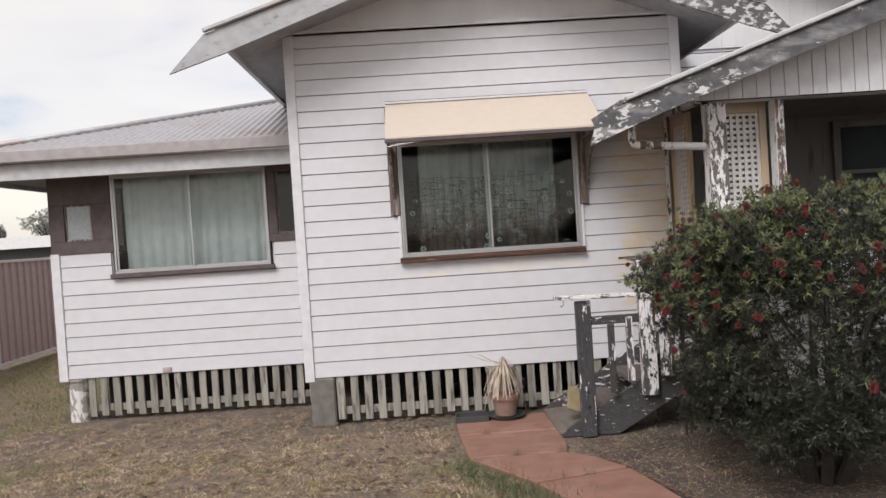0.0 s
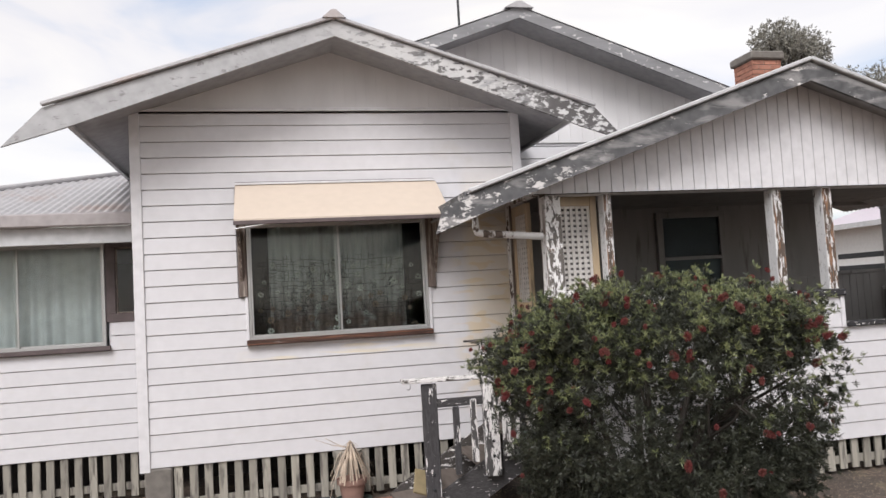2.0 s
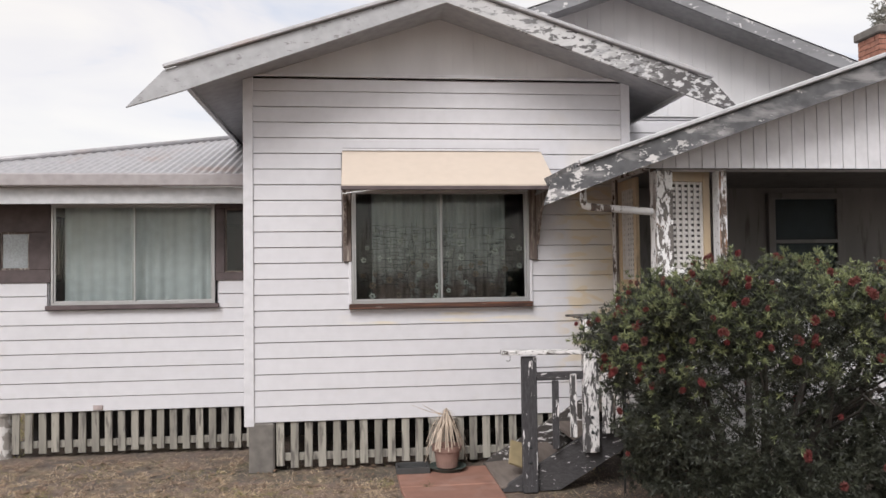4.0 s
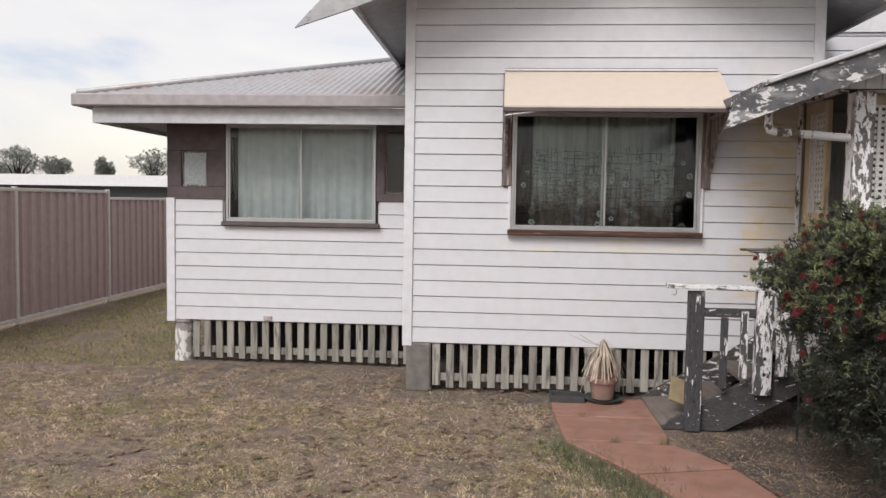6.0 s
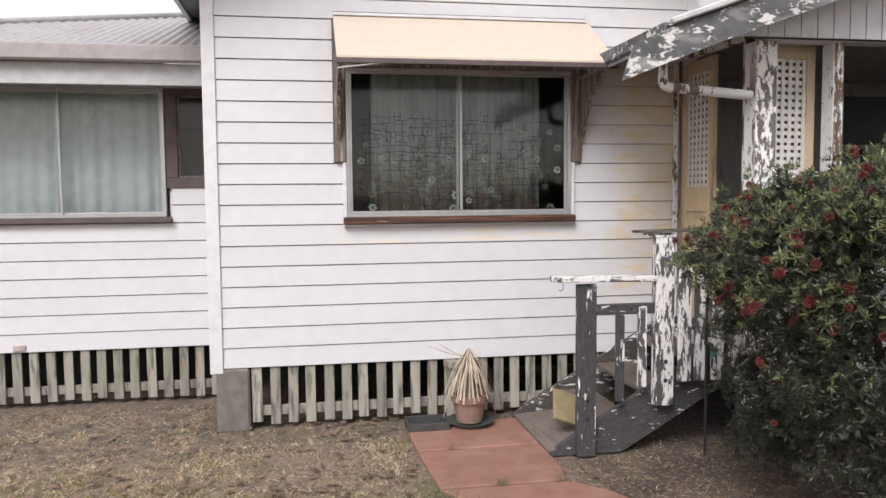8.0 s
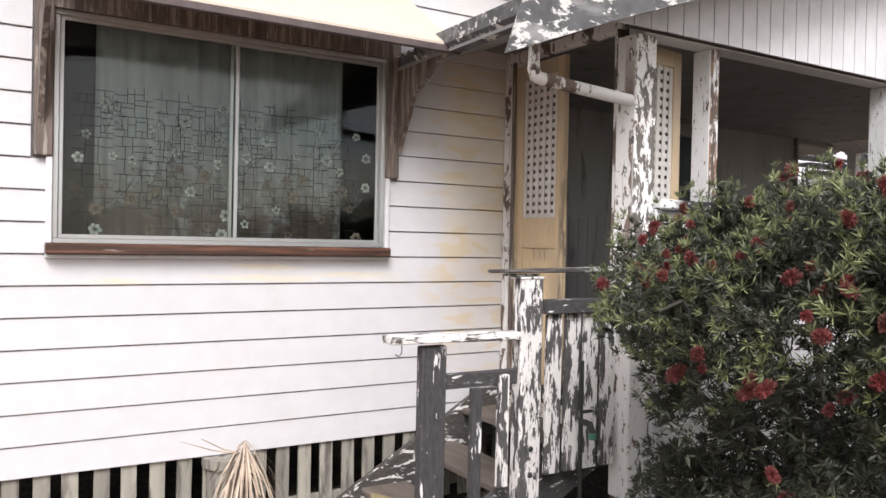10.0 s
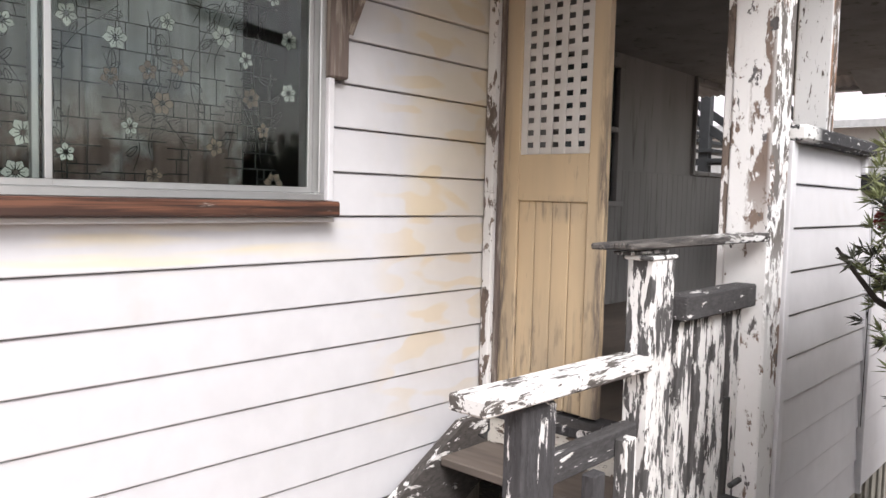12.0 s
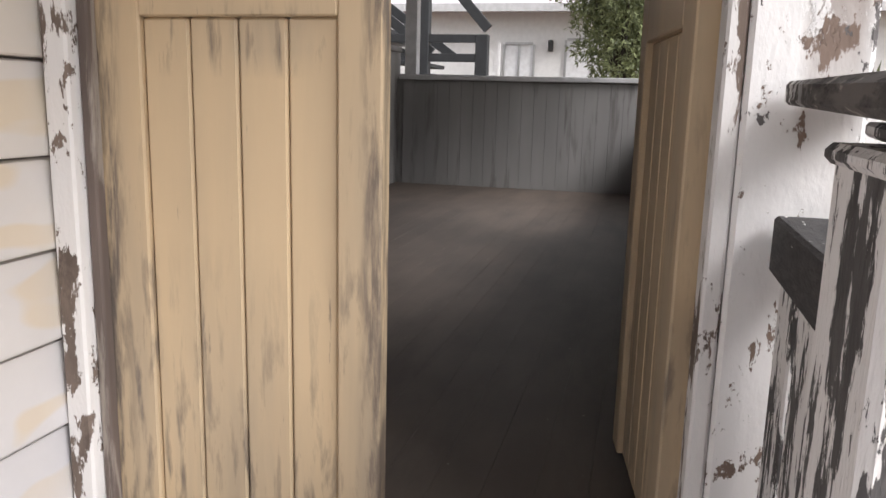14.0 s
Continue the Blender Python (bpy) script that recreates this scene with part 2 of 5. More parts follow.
overlay(M["yellow_stile"], (0.14, 0.115, 0.10), 0.44, 0.58, (34, 34, 4.0), 1.2, 10, rough=0.9, amount=0.95, jag=0.66, box=[("Z", 0.3, 1.7, 0.3), ("Y", 7.36, 7.43, 0.012)])
# door tops greyer: weathered paint plus shade and haze put into the colour
for nm in ("yellow", "yellow_stile"):
    overlay(M[nm], (0.40, 0.34, 0.28), 0.25, 0.6, (8, 8, 1.2), 1.0, 5, box=[("Z", 2.0, 2.8, 0.3)], amount=0.6)
M["joint"] = mat("joint_dark", (0.05, 0.04, 0.035), 0.9)
M["post"] = peeled("verandah_post_paint", (0.66, 0.655, 0.66), (0.11, 0.09, 0.08), 0.38, (26, 26, 5))
overlay(M["post"], (0.10, 0.075, 0.06), 0.47, 0.48, (26, 26, 5), 1.3, 10, rough=0.88, rand_offset=True, jag=0.68, relief=0.6, box=[("Y", 6.3, 6.358, 0.002)])
overlay(M["post"], (0.24, 0.13, 0.075), 0.55, 0.58, (30, 30, 3), 1.3, 8, rough=0.88, rand_offset=True, jag=0.66, box=[("Y", 6.3, 6.358, 0.002)])
M["lattice"] = mat("lattice", (0.66, 0.63, 0.60), 0.6, vary=0.04)
M["bare"] = mat("bare_tread", (0.17, 0.14, 0.12), 0.85, vary=0.08, scale=(1, 0.15, 1), noise_scale=24)
M["cap"] = mat("bare_cap", (0.12, 0.108, 0.10), 0.88, vary=0.08, scale=(0.12, 1, 1), noise_scale=30, bump=0.9)
overlay(M["cap"], (0.035, 0.032, 0.032), 0.47, 0.60, (5, 45, 45), 1.5, 8, jag=0.7, relief=0.6)
overlay(M["cap"], (0.30, 0.275, 0.25), 0.58, 0.66, (7, 70, 70), 1.5, 8, jag=0.7)
overlay(M["cap"], (0.70, 0.69, 0.68), 0.50, 0.515, (12, 26, 40), 1.4, 9, jag=0.68, relief=-0.8, box=[("X", 2.03, 2.6, 0.12)])
M["sillblack"] = mat("blackened_sill", (0.022, 0.021, 0.024), 0.75, vary=0.1, bump=0.5)
overlay(M["sillblack"], (0.68, 0.67, 0.66), 0.60, 0.61, (12, 26, 30), 1.5, 9, jag=0.66)
overlay(M["sillblack"], (0.66, 0.65, 0.64), 0.42, 0.43, (12, 20, 24), 1.5, 9, jag=0.66, box=[("X", 2.40, 2.56, 0.04)])
M["yellow_tread"] = mat("yellow_tread", (0.27, 0.215, 0.12), 0.7, vary=0.08)
# lining grey, with verandah dimness, bounce light and haze put into its value
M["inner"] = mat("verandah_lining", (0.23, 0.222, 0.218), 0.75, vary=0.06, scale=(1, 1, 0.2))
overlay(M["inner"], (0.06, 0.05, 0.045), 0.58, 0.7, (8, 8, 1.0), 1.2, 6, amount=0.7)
M["floor"] = mat("verandah_floor", (0.12, 0.095, 0.078), 0.6, vary=0.08, scale=(0.5, 1, 1), noise_scale=5, rand=0.03)
overlay(M["floor"], (0.035, 0.029, 0.026), 0.50, 0.72, (0.8, 3.5, 1), 1.6, 10, amount=0.45, jag=0.7)
overlay(M["floor"], (0.30, 0.27, 0.24), 0.72, 0.74, (8, 16, 1), 3.0, 4, amount=0.8)
# near-black: the shade of unlit rooms and underfloor put into the colour
M["dark"] = mat("unlit_dark", (0.045, 0.042, 0.042), 0.85, vary=0.05)
M["path"] = mat("red_concrete", (0.27, 0.138, 0.10), 0.8, vary=0.06, rand=0.06, noise_scale=2, bump=0.4)
overlay(M["path"], (0.30, 0.19, 0.155), 0.5, 0.7, (1, 1, 1), 4, 8, amount=0.6)
M["terracotta"] = mat("terracotta", (0.27, 0.165, 0.135), 0.75, vary=0.05)
M["saucer"] = mat("saucer", (0.07, 0.09, 0.08), 0.5)
M["tray"] = mat("tray", (0.05, 0.05, 0.05), 0.6)
M["straw"] = mat("dead_leaf", (0.52, 0.42, 0.33), 0.8, vary=0.1)
M["fence"] = mat("fence_sheet", (0.38, 0.28, 0.27), 0.45, vary=0.03)
M["fence_post"] = mat("fence_post", (0.58, 0.53, 0.50), 0.5, vary=0.03)
M["roof_pale"] = mat("pale_roof", (0.55, 0.50, 0.55), 0.6, vary=0.02)
M["white_far"] = mat("far_white", (0.72, 0.72, 0.72), 0.6, vary=0.02)
M["dark_far"] = mat("far_dark", (0.06, 0.075, 0.078), 0.6, vary=0.05)
M["brick"] = mat("brick", (0.36, 0.165, 0.115), 0.85, rand=0.15)
M["mortar"] = mat("mortar", (0.32, 0.28, 0.25), 0.9)
M["vent"] = mat("vent_plate", (0.42, 0.35, 0.34), 0.6)
M["black"] = mat("black_plastic", (0.02, 0.02, 0.02), 0.5)
M["steel"] = mat("stair_steel", (0.025, 0.027, 0.03), 0.6)
M["green_plastic"] = mat("green_plastic", (0.05, 0.16, 0.12), 0.4, vary=0.03)
M["bark"] = mat("bark", (0.045, 0.038, 0.032), 0.9, vary=0.1, bump=0.8)


def leafmat(name, c1, c2, trans=0.25, rough=0.55):
    m = mat(name, c1, rough, vary=0.1, color2=c2, noise_scale=3, bump=0.0)
    n, l = m.node_tree.nodes, m.node_tree.links
    b = n["Principled BSDF"]
    old = b.inputs["Base Color"].links[0].from_socket
    geo, hsv, r = n.new("ShaderNodeNewGeometry"), n.new("ShaderNodeHueSaturation"), n.new("ShaderNodeMapRange")
    r.inputs["To Min"].default_value, r.inputs["To Max"].default_value = 0.55, 1.5
    l.new(geo.outputs["Random Per Island"], r.inputs[0]), l.new(r.outputs[0], hsv.inputs["Value"]), l.new(old, hsv.inputs["Color"])
    l.new(hsv.outputs[0], b.inputs["Base Color"])
    tr, mx, out = n.new("ShaderNodeBsdfTranslucent"), n.new("ShaderNodeMixShader"), n["Material Output"]
    l.new(hsv.outputs[0], tr.inputs[0])
    mx.inputs[0].default_value = trans
    l.new(b.outputs[0], mx.inputs[1]), l.new(tr.outputs[0], mx.inputs[2]), l.new(mx.outputs[0], out.inputs[0])
    return m


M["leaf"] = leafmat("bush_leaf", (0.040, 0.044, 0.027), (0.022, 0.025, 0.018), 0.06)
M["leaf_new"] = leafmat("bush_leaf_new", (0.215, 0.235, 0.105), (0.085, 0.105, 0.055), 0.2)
M["flower"] = leafmat("bottlebrush_flower", (0.22, 0.042, 0.045), (0.155, 0.065, 0.05))
M["tree_leaf"] = leafmat("tree_leaf", (0.07, 0.09, 0.045), (0.05, 0.065, 0.04))
M["grass"] = leafmat("dry_grass", (0.62, 0.49, 0.34), (0.25, 0.175, 0.11), 0.2, 0.8)
M["grass_green"] = leafmat("green_grass", (0.19, 0.19, 0.07), (0.33, 0.29, 0.10), 0.2, 0.7)
M["weed"] = leafmat("weed", (0.085, 0.105, 0.05), (0.15, 0.145, 0.08), 0.15, 0.75)
M["litter"] = leafmat("fallen_leaf", (0.13, 0.078, 0.052), (0.18, 0.12, 0.08), 0.05, 0.8)

gm = mat("lawn", (0.18, 0.125, 0.10), 0.95, vary=0.1, noise_scale=0.5, color2=(0.12, 0.088, 0.068), bump=0.8, bump_scale=30)
overlay(gm, (0.10, 0.098, 0.04), 0.48, 0.64, (1, 1, 1), 1.3, 8, amount=0.6)
overlay(gm, (0.24, 0.19, 0.12), 0.5, 0.62, (1, 1, 1), 11.0, 8, amount=0.7)
# bush and step shade, with dark littered soil, put into the lawn colour
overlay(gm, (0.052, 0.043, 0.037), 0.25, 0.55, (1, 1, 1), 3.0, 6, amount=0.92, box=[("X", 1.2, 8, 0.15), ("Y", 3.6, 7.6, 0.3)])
# earth darker along the house front and beneath it
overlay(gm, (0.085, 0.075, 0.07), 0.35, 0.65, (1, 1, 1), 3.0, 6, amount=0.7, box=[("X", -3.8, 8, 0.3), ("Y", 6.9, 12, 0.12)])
overlay(gm, (0.085, 0.068, 0.055), 0.56, 0.64, (1, 1, 1), 2.4, 9, amount=0.7)
overlay(gm, (0.07, 0.052, 0.042), 0.54, 0.61, (1, 1, 1), 22.0, 6, amount=0.75, relief=0.8)
overlay(gm, (0.40, 0.31, 0.23), 0.57, 0.61, (1, 1, 1), 46.0, 6, amount=0.8, jag=0.7)
overlay(gm, (0.045, 0.035, 0.028), 0.58, 0.63, (1, 1, 1), 60.0, 6, amount=0.8, jag=0.7)
M["lawn"] = gm


def glass(name, tint=(0.9, 0.93, 0.92), rough=0.02):
    m = bpy.data.materials.new(name)
    m.use_nodes = True
    n, l = m.node_tree.nodes, m.node_tree.links
    n.remove(n["Principled BSDF"])
    tr, gl, mx, fr = n.new("ShaderNodeBsdfTransparent"), n.new("ShaderNodeBsdfGlossy"), n.new("ShaderNodeMixShader"), n.new("ShaderNodeFresnel")
    tr.inputs[0].default_value = (*tint, 1)
    gl.inputs["Roughness"].default_value = rough
    fr.inputs["IOR"].default_value = 1.36
    l.new(fr.outputs[0], mx.inputs[0]), l.new(tr.outputs[0], mx.inputs[1]), l.new(gl.outputs[0], mx.inputs[2])
    l.new(mx.outputs[0], n["Material Output"].inputs[0])
    return m


M["glass"] = glass("window_glass")
M["frosted"] = mat("frosted_glass", (0.62, 0.66, 0.68), 0.18, vary=0.06, noise_scale=20, bump=0.9, bump_scale=120, spec=0.9)
M["frosted"].node_tree.nodes["Principled BSDF"].inputs["Transmission Weight"].default_value = 0.6
M["net"] = glass("dark_net", (0.90, 0.92, 0.935), 0.6)
M["net"].node_tree.nodes["Fresnel"].inputs["IOR"].default_value = 1.02
M["curtain"] = mat("lace_curtain", (0.56, 0.57, 0.56), 0.9, vary=0.08, scale=(1, 1, 0.1), noise_scale=12)
overlay(M["curtain"], (0.12, 0.07, 0.055), 0.22, 0.50, (1, 1, 1), 8, 6, box=[("Z", 1.2, 1.82, 0.2)], amount=0.92)
# lifted paler: flare haze over the wing window put into the curtain colour
M["curtain_pale"] = mat("haze_pale_curtain", (0.74, 0.75, 0.77), 0.9, vary=0.04)
M["petal"] = mat("embroidered_petal", (0.66, 0.69, 0.64), 0.8, vary=0.12)
M["petal_rust"] = mat("embroidered_petal_rust", (0.27, 0.20, 0.155), 0.8, vary=0.14)
M["thread"] = mat("embroidery_thread", (0.012, 0.013, 0.013), 0.8)


# ---- mesh helpers ----
def wpos(ob):
    p = Vector((0, 0, 0))
    while ob is not None:
        p += ob.location
        ob = ob.parent
    return p


def part(name, bm, material, parent=None, label="", smooth=False, kind=""):
    """Links a bmesh, drawn in world metres, as one mesh object under a thing or a part."""
    me = bpy.data.meshes.new(name)
    if parent is not None:
        bmesh.ops.translate(bm, vec=-wpos(parent), verts=bm.verts)
    bm.to_mesh(me)
    bm.free()
    if smooth:
        me.shade_smooth()
    me.materials.append(material)
    ob = new(name, me)
    ob.parent = parent
    return tagged(ob, label, kind=kind)


def thing(name, at, label, category, group="", kind=""):
    ob = new(name)
    ob.location = at
    ob.empty_display_size = 0.1
    return tagged(ob, label, category, group, kind)


def setting(name, bm, material, label=""):
    return part(name, bm, material, None, label, kind="structure")


def box(bm, x0, x1, y0, y1, z0, z1, bev=0.0, rot=None, about=None):
    """A box, its edges rounded by bev, turned by rot about a point."""
    r = bmesh.ops.create_cube(bm, size=1.0)
    vs = r["verts"]
    for v in vs:
        v.co = Vector((x0 + (v.co.x + 0.5) * (x1 - x0), y0 + (v.co.y + 0.5) * (y1 - y0), z0 + (v.co.z + 0.5) * (z1 - z0)))
    if bev:
        es = list({ed for v in vs for ed in v.link_edges})
        vs = list({v for f in bmesh.ops.bevel(bm, geom=es, offset=bev, segments=1, affect="EDGES")["faces"] for v in f.verts} | {v for v in vs if v.is_valid})
    if rot is not None:
        about = Vector(about)
        for v in vs:
            v.co = about + rot @ (v.co - about)
    return vs


def prism(bm, pts, d, axis="y"):
    """A plate: an outline pts in the plane across axis, from d[0] to d[1] along it."""
    def at(p, q, w):
        return {"y": (p, w, q), "x": (w, p, q), "z": (p, q, w)}[axis]
    a = [bm.verts.new(at(p, q, d[0])) for p, q in pts]
    b = [bm.verts.new(at(p, q, d[1])) for p, q in pts]
    bm.faces.new(a), bm.faces.new(b[::-1])
    for i in range(len(pts)):
        j = (i + 1) % len(pts)
        bm.faces.new((a[j], a[i], b[i], b[j]))
    bmesh.ops.recalc_face_normals(bm, faces=bm.faces)


def beam(bm, p, q, w, h, bev=0.003, roll=0.0):
    """A timber from p to q, w across and h deep."""
    p, q = Vector(p), Vector(q)
    m = look(p, q, roll) @ Matrix.Translation((0, 0, -(q - p).length / 2))
    vs = box(bm, -w / 2, w / 2, -h / 2, h / 2, -(q - p).length / 2, (q - p).length / 2, bev)
    for v in vs:
        v.co = m @ v.co


def tube(bm, pts, r, seg=10):
    """A round pipe along points, radius r (one, or one a point)."""
    rs = r if isinstance(r, (list, tuple)) else [r] * len(pts)
    rings = []
    pts = [Vector(p) for p in pts]
    for i, p in enumerate(pts):
        d = (pts[min(i + 1, len(pts) - 1)] - pts[max(i - 1, 0)]).normalized()
        q = d.to_track_quat("Z", "Y")
        rings.append([bm.verts.new(p + q @ Vector((math.cos(2 * math.pi * k / seg) * rs[i], math.sin(2 * math.pi * k / seg) * rs[i], 0))) for k in range(seg)])
    for a, b in zip(rings, rings[1:]):
        for k in range(seg):
            bm.faces.new((a[k], a[(k + 1) % seg], b[(k + 1) % seg], b[k]))
    bm.faces.new(rings[0][::-1]), bm.faces.new(rings[-1])


def lathe(bm, prof, cx, cy, seg=28):
    rings = [[bm.verts.new((cx + r * math.cos(2 * math.pi * k / seg), cy + r * math.sin(2 * math.pi * k / seg), z)) for k in range(seg)] for r, z in prof]
    for a, b in zip(rings, rings[1:]):
        for k in range(seg):
            bm.faces.new((a[k], a[(k + 1) % seg], b[(k + 1) % seg], b[k]))
    bm.faces.new(rings[0][::-1]), bm.faces.new(rings[-1])


def corrugated(bm, edge, slope_dir, length, thick=0.002, pitch=0.076, amp=0.009):
    """A corrugated sheet: waves run down the slope. edge: the two ends of the top or bottom line; length(s): how far along slope_dir at s from 0 to 1."""
    a, b = Vector(edge[0]), Vector(edge[1])
    n = max(4, int((b - a).length / pitch * 6))
    sd = Vector(slope_dir).normalized()
    up = (b - a).normalized().cross(sd)
    if up.z < 0:
        up = -up
    prev = None
    for i in range(n + 1):
        s = i / n
        off = up * (amp * math.sin(2 * math.pi * s * (b - a).length / pitch))
        p = a.lerp(b, s) + off
        q = p + sd * length(s)
        row = (bm.verts.new(p), bm.verts.new(q))
        if prev:
            bm.faces.new((prev[0], row[0], row[1], prev[1]))
        prev = row


def arr(name, verts, faces, material, parent=None, label="", kind="", smooth=False):
    me = bpy.data.meshes.new(name)
    v = np.asarray(verts, dtype=float)
    if parent is not None:
        v = v - np.array(wpos(parent))
    me.from_pydata(v.tolist(), [], faces.tolist() if hasattr(faces, "tolist") else faces)
    me.materials.append(material)
    ob = new(name, me)
    ob.parent = parent
    return tagged(ob, label, kind=kind)


P = 0.142
Z0 = 0.431
ZTOP = Z0 + 22 * P


def boards(wall, x0, x1, y, z0, count, gaps=(), face=-1, axis="x"):
    """Lapped boards, each an object of its own: x from x0 to x1 on the plane y; gaps: (xa, xb, za, zb) left open."""
    cache = {}
    for k in range(count):
        za = z0 + k * P
        runs = [(x0, x1)]
        for ga, gb, gza, gzb in gaps:
            if za + P > gza + 0.01 and za < gzb - 0.01:
                runs = [r for a, b in runs for r in ((a, min(b, ga)), (max(a, gb), b)) if r[1] - r[0] > 0.02]
        for a, b in runs:
            key = round(b - a, 3)
            if key not in cache:
                w, t0, t1 = b - a, 0.0, 0.017
                prof = [(0.001, 0.004), (0, 0.007), (0.009, P - 0.003), (0.014, P), (0.035, P), (0.035, 0), (0.024, 0.002)]
                bm = bmesh.new()
                L = [bm.verts.new((0, d, h)) for d, h in prof]
                R = [bm.verts.new((w, d, h)) for d, h in prof]
                bm.faces.new(L), bm.faces.new(R[::-1])
                for i in range(len(prof)):
                    j = (i + 1) % len(prof)
                    bm.faces.new((L[j], L[i], R[i], R[j]))
                bmesh.ops.recalc_face_normals(bm, faces=bm.faces)
                me = bpy.data.meshes.new("weatherboard")
                bm.to_mesh(me), bm.free()
                me.materials.append(M["cladding"])
                cache[key] = me
            ob = new("weatherboard", cache[key])
            ob.parent = wall
            if axis == "x":
                ob.location = (a, y, za)
            else:
                ob.location, ob.rotation_euler = (y, b if face < 0 else a, za), (0, 0, -math.pi / 2 if face < 0 else math.pi / 2)



# ---- ground ----
bm = bmesh.new()
bmesh.ops.create_grid(bm, x_segments=120, y_segments=120, size=1)
for v in bm.verts:
    x, y = v.co.x, v.co.y
    v.co.x, v.co.y = math.copysign(abs(x) ** 4 * 1500 + abs(x) * 14, x), math.copysign(abs(y) ** 4 * 1500 + abs(y) * 14, y) + 5
    near = max(0.0, 1 - math.hypot(v.co.x, v.co.y - 5) / 14)
    v.co.z = near * 0.02 * (noise.noise(Vector((v.co.x * 1.2, v.co.y * 1.2, 0)))) - 0.012
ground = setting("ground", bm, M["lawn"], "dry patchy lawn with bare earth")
for f in ground.data.polygons:
    f.use_smooth = True

# ---- front bay ----
W = 7.45
bm = bmesh.new()
WX0, WX1, WZ0, WZ1 = -0.148, 1.497, 1.475, 2.52
for a in ((-1.08, WX0, 0.43, ZTOP), (WX1, 2.46, 0.43, ZTOP), (WX0, WX1, 0.43, WZ0), (WX0, WX1, WZ1, ZTOP)):
    box(bm, a[0], a[1], W + 0.035, W + 0.13, a[2], a[3])
wall_bay = setting("wall_bay_front", bm, M["trim"], "white lapped weatherboard front wall of the projecting bay")
bm = bmesh.new()
box(bm, -1.1, -1.0, W + 0.13, 12.0, 0.43, ZTOP)
setting("wall_bay_side", bm, M["trim"])
bm = bmesh.new()
box(bm, 2.36, 2.46, W + 0.13, 11.9, 0.43, ZTOP)
box(bm, -1.0, 2.36, 11.9, 12.0, 0.43, ZTOP)
setting("wall_bay_inner", bm, M["inner"])
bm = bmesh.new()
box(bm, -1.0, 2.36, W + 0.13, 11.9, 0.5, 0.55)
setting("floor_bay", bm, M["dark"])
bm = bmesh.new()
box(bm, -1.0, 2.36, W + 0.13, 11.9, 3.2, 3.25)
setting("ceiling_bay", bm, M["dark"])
bm = bmesh.new()
box(bm, -1.108, -1.02, W - 0.012, W + 0.05, Z0 - 0.03, ZTOP, 0.004)
box(bm, 2.40, 2.49, W - 0.012, W + 0.05, 2.55, ZTOP, 0.004)
setting("trim_bay_corner", bm, M["trim"], "white painted corner boards")
bm = bmesh.new()
box(bm, -1.10, 2.48, W - 0.022, W + 0.02, ZTOP - 0.012, ZTOP + 0.018, 0.004)
setting("trim_gable_base", bm, M["trim"])
boards(wall_bay, -1.02, 2.40, W, Z0, 22, [(-0.17, 1.515, 1.43, 1.85), (-0.235, 1.575, 1.85, 2.85)])

# gable of the bay
AX, AZ, SL = 0.68, 4.18, 0.326


def roofz(x, apex_x=AX, apex_z=AZ, s=SL):
    return apex_z - abs(x - apex_x) * s


gable = thing("wall_bay_gable", (AX, W, ZTOP), "pale grey sheeted gable with narrow cover strips", "", kind="structure")
bm = bmesh.new()
prism(bm, [(-1.14, ZTOP), (2.5, ZTOP), (2.5, roofz(2.5) - 0.06), (AX, AZ - 0.06), (-1.14, roofz(-1.14) - 0.06)], (W - 0.004, W + 0.06))
part("gable_sheet", bm, M["gable"], gable)
x = -1.0
while x < 2.45:
    bm = bmesh.new()
    box(bm, x, x + 0.006, W - 0.009, W - 0.004, ZTOP + 0.02, roofz(x) - 0.08)
    part("cover_strip", bm, M["gable"], gable)
    x += 0.1

roof = thing("roof_bay", (AX, W, AZ), "corrugated iron gable roof with flaking timber barge boards", "", kind="structure")
YB = 6.88
for sgn, xe in ((-1, -1.66), (1, 3.05)):
    bm = bmesh.new()
    xb, xe = xe, AX + sgn * 2.2
    ln = abs(xe - AX) * math.hypot(1, SL)
    corrugated(bm, ((AX, YB - 0.01, AZ + 0.03), (AX, 12.5, AZ + 0.03)), (sgn, 0, -SL), lambda s: ln + 0.05)
    part("roof_sheet", bm, M["roof"], roof, smooth=True)
    bm = bmesh.new()
    prism(bm, [(AX, AZ - 0.04), (xe, roofz(xe) - 0.05), (xe, roofz(xe) - 0.09), (AX, AZ - 0.08)], (YB + 0.03, 12.4))
    part("soffit_lining", bm, M["soffit"], roof)
    bm = bmesh.new()
    kx, tx = xb, xb + sgn * 0.3
    prism(bm, [(AX, AZ + 0.02), (kx, roofz(kx) + 0.02), (tx, roofz(kx) - 0.29), (kx - sgn * 0.15, roofz(kx - sgn * 0.15) - 0.196), (AX, AZ - 0.117)], (YB, YB + 0.03))
    part("barge_board", bm, M["barge"], roof, "pale flaking barge board")
    bm = bmesh.new()
    beam(bm, (AX, YB - 0.01, AZ + 0.045), (xb, YB - 0.01, roofz(xb) + 0.045), 0.05, 0.035, 0.008)
    part("barge_capping", bm, M["roof"], roof)
    bm = bmesh.new()
    box(bm, xe - 0.02, xe + 0.02, YB + 0.03, 12.4, roofz(xe) - 0.12, roofz(xe) - 0.01)
    part("eave_fascia", bm, M["fascia"], roof)
bm = bmesh.new()
tube(bm, [(AX, YB - 0.03, AZ + 0.06), (AX, 12.5, AZ + 0.06)], 0.04, 8)
part("ridge_cap", bm, M["roof"], roof, smooth=True)
bm = bmesh.new()
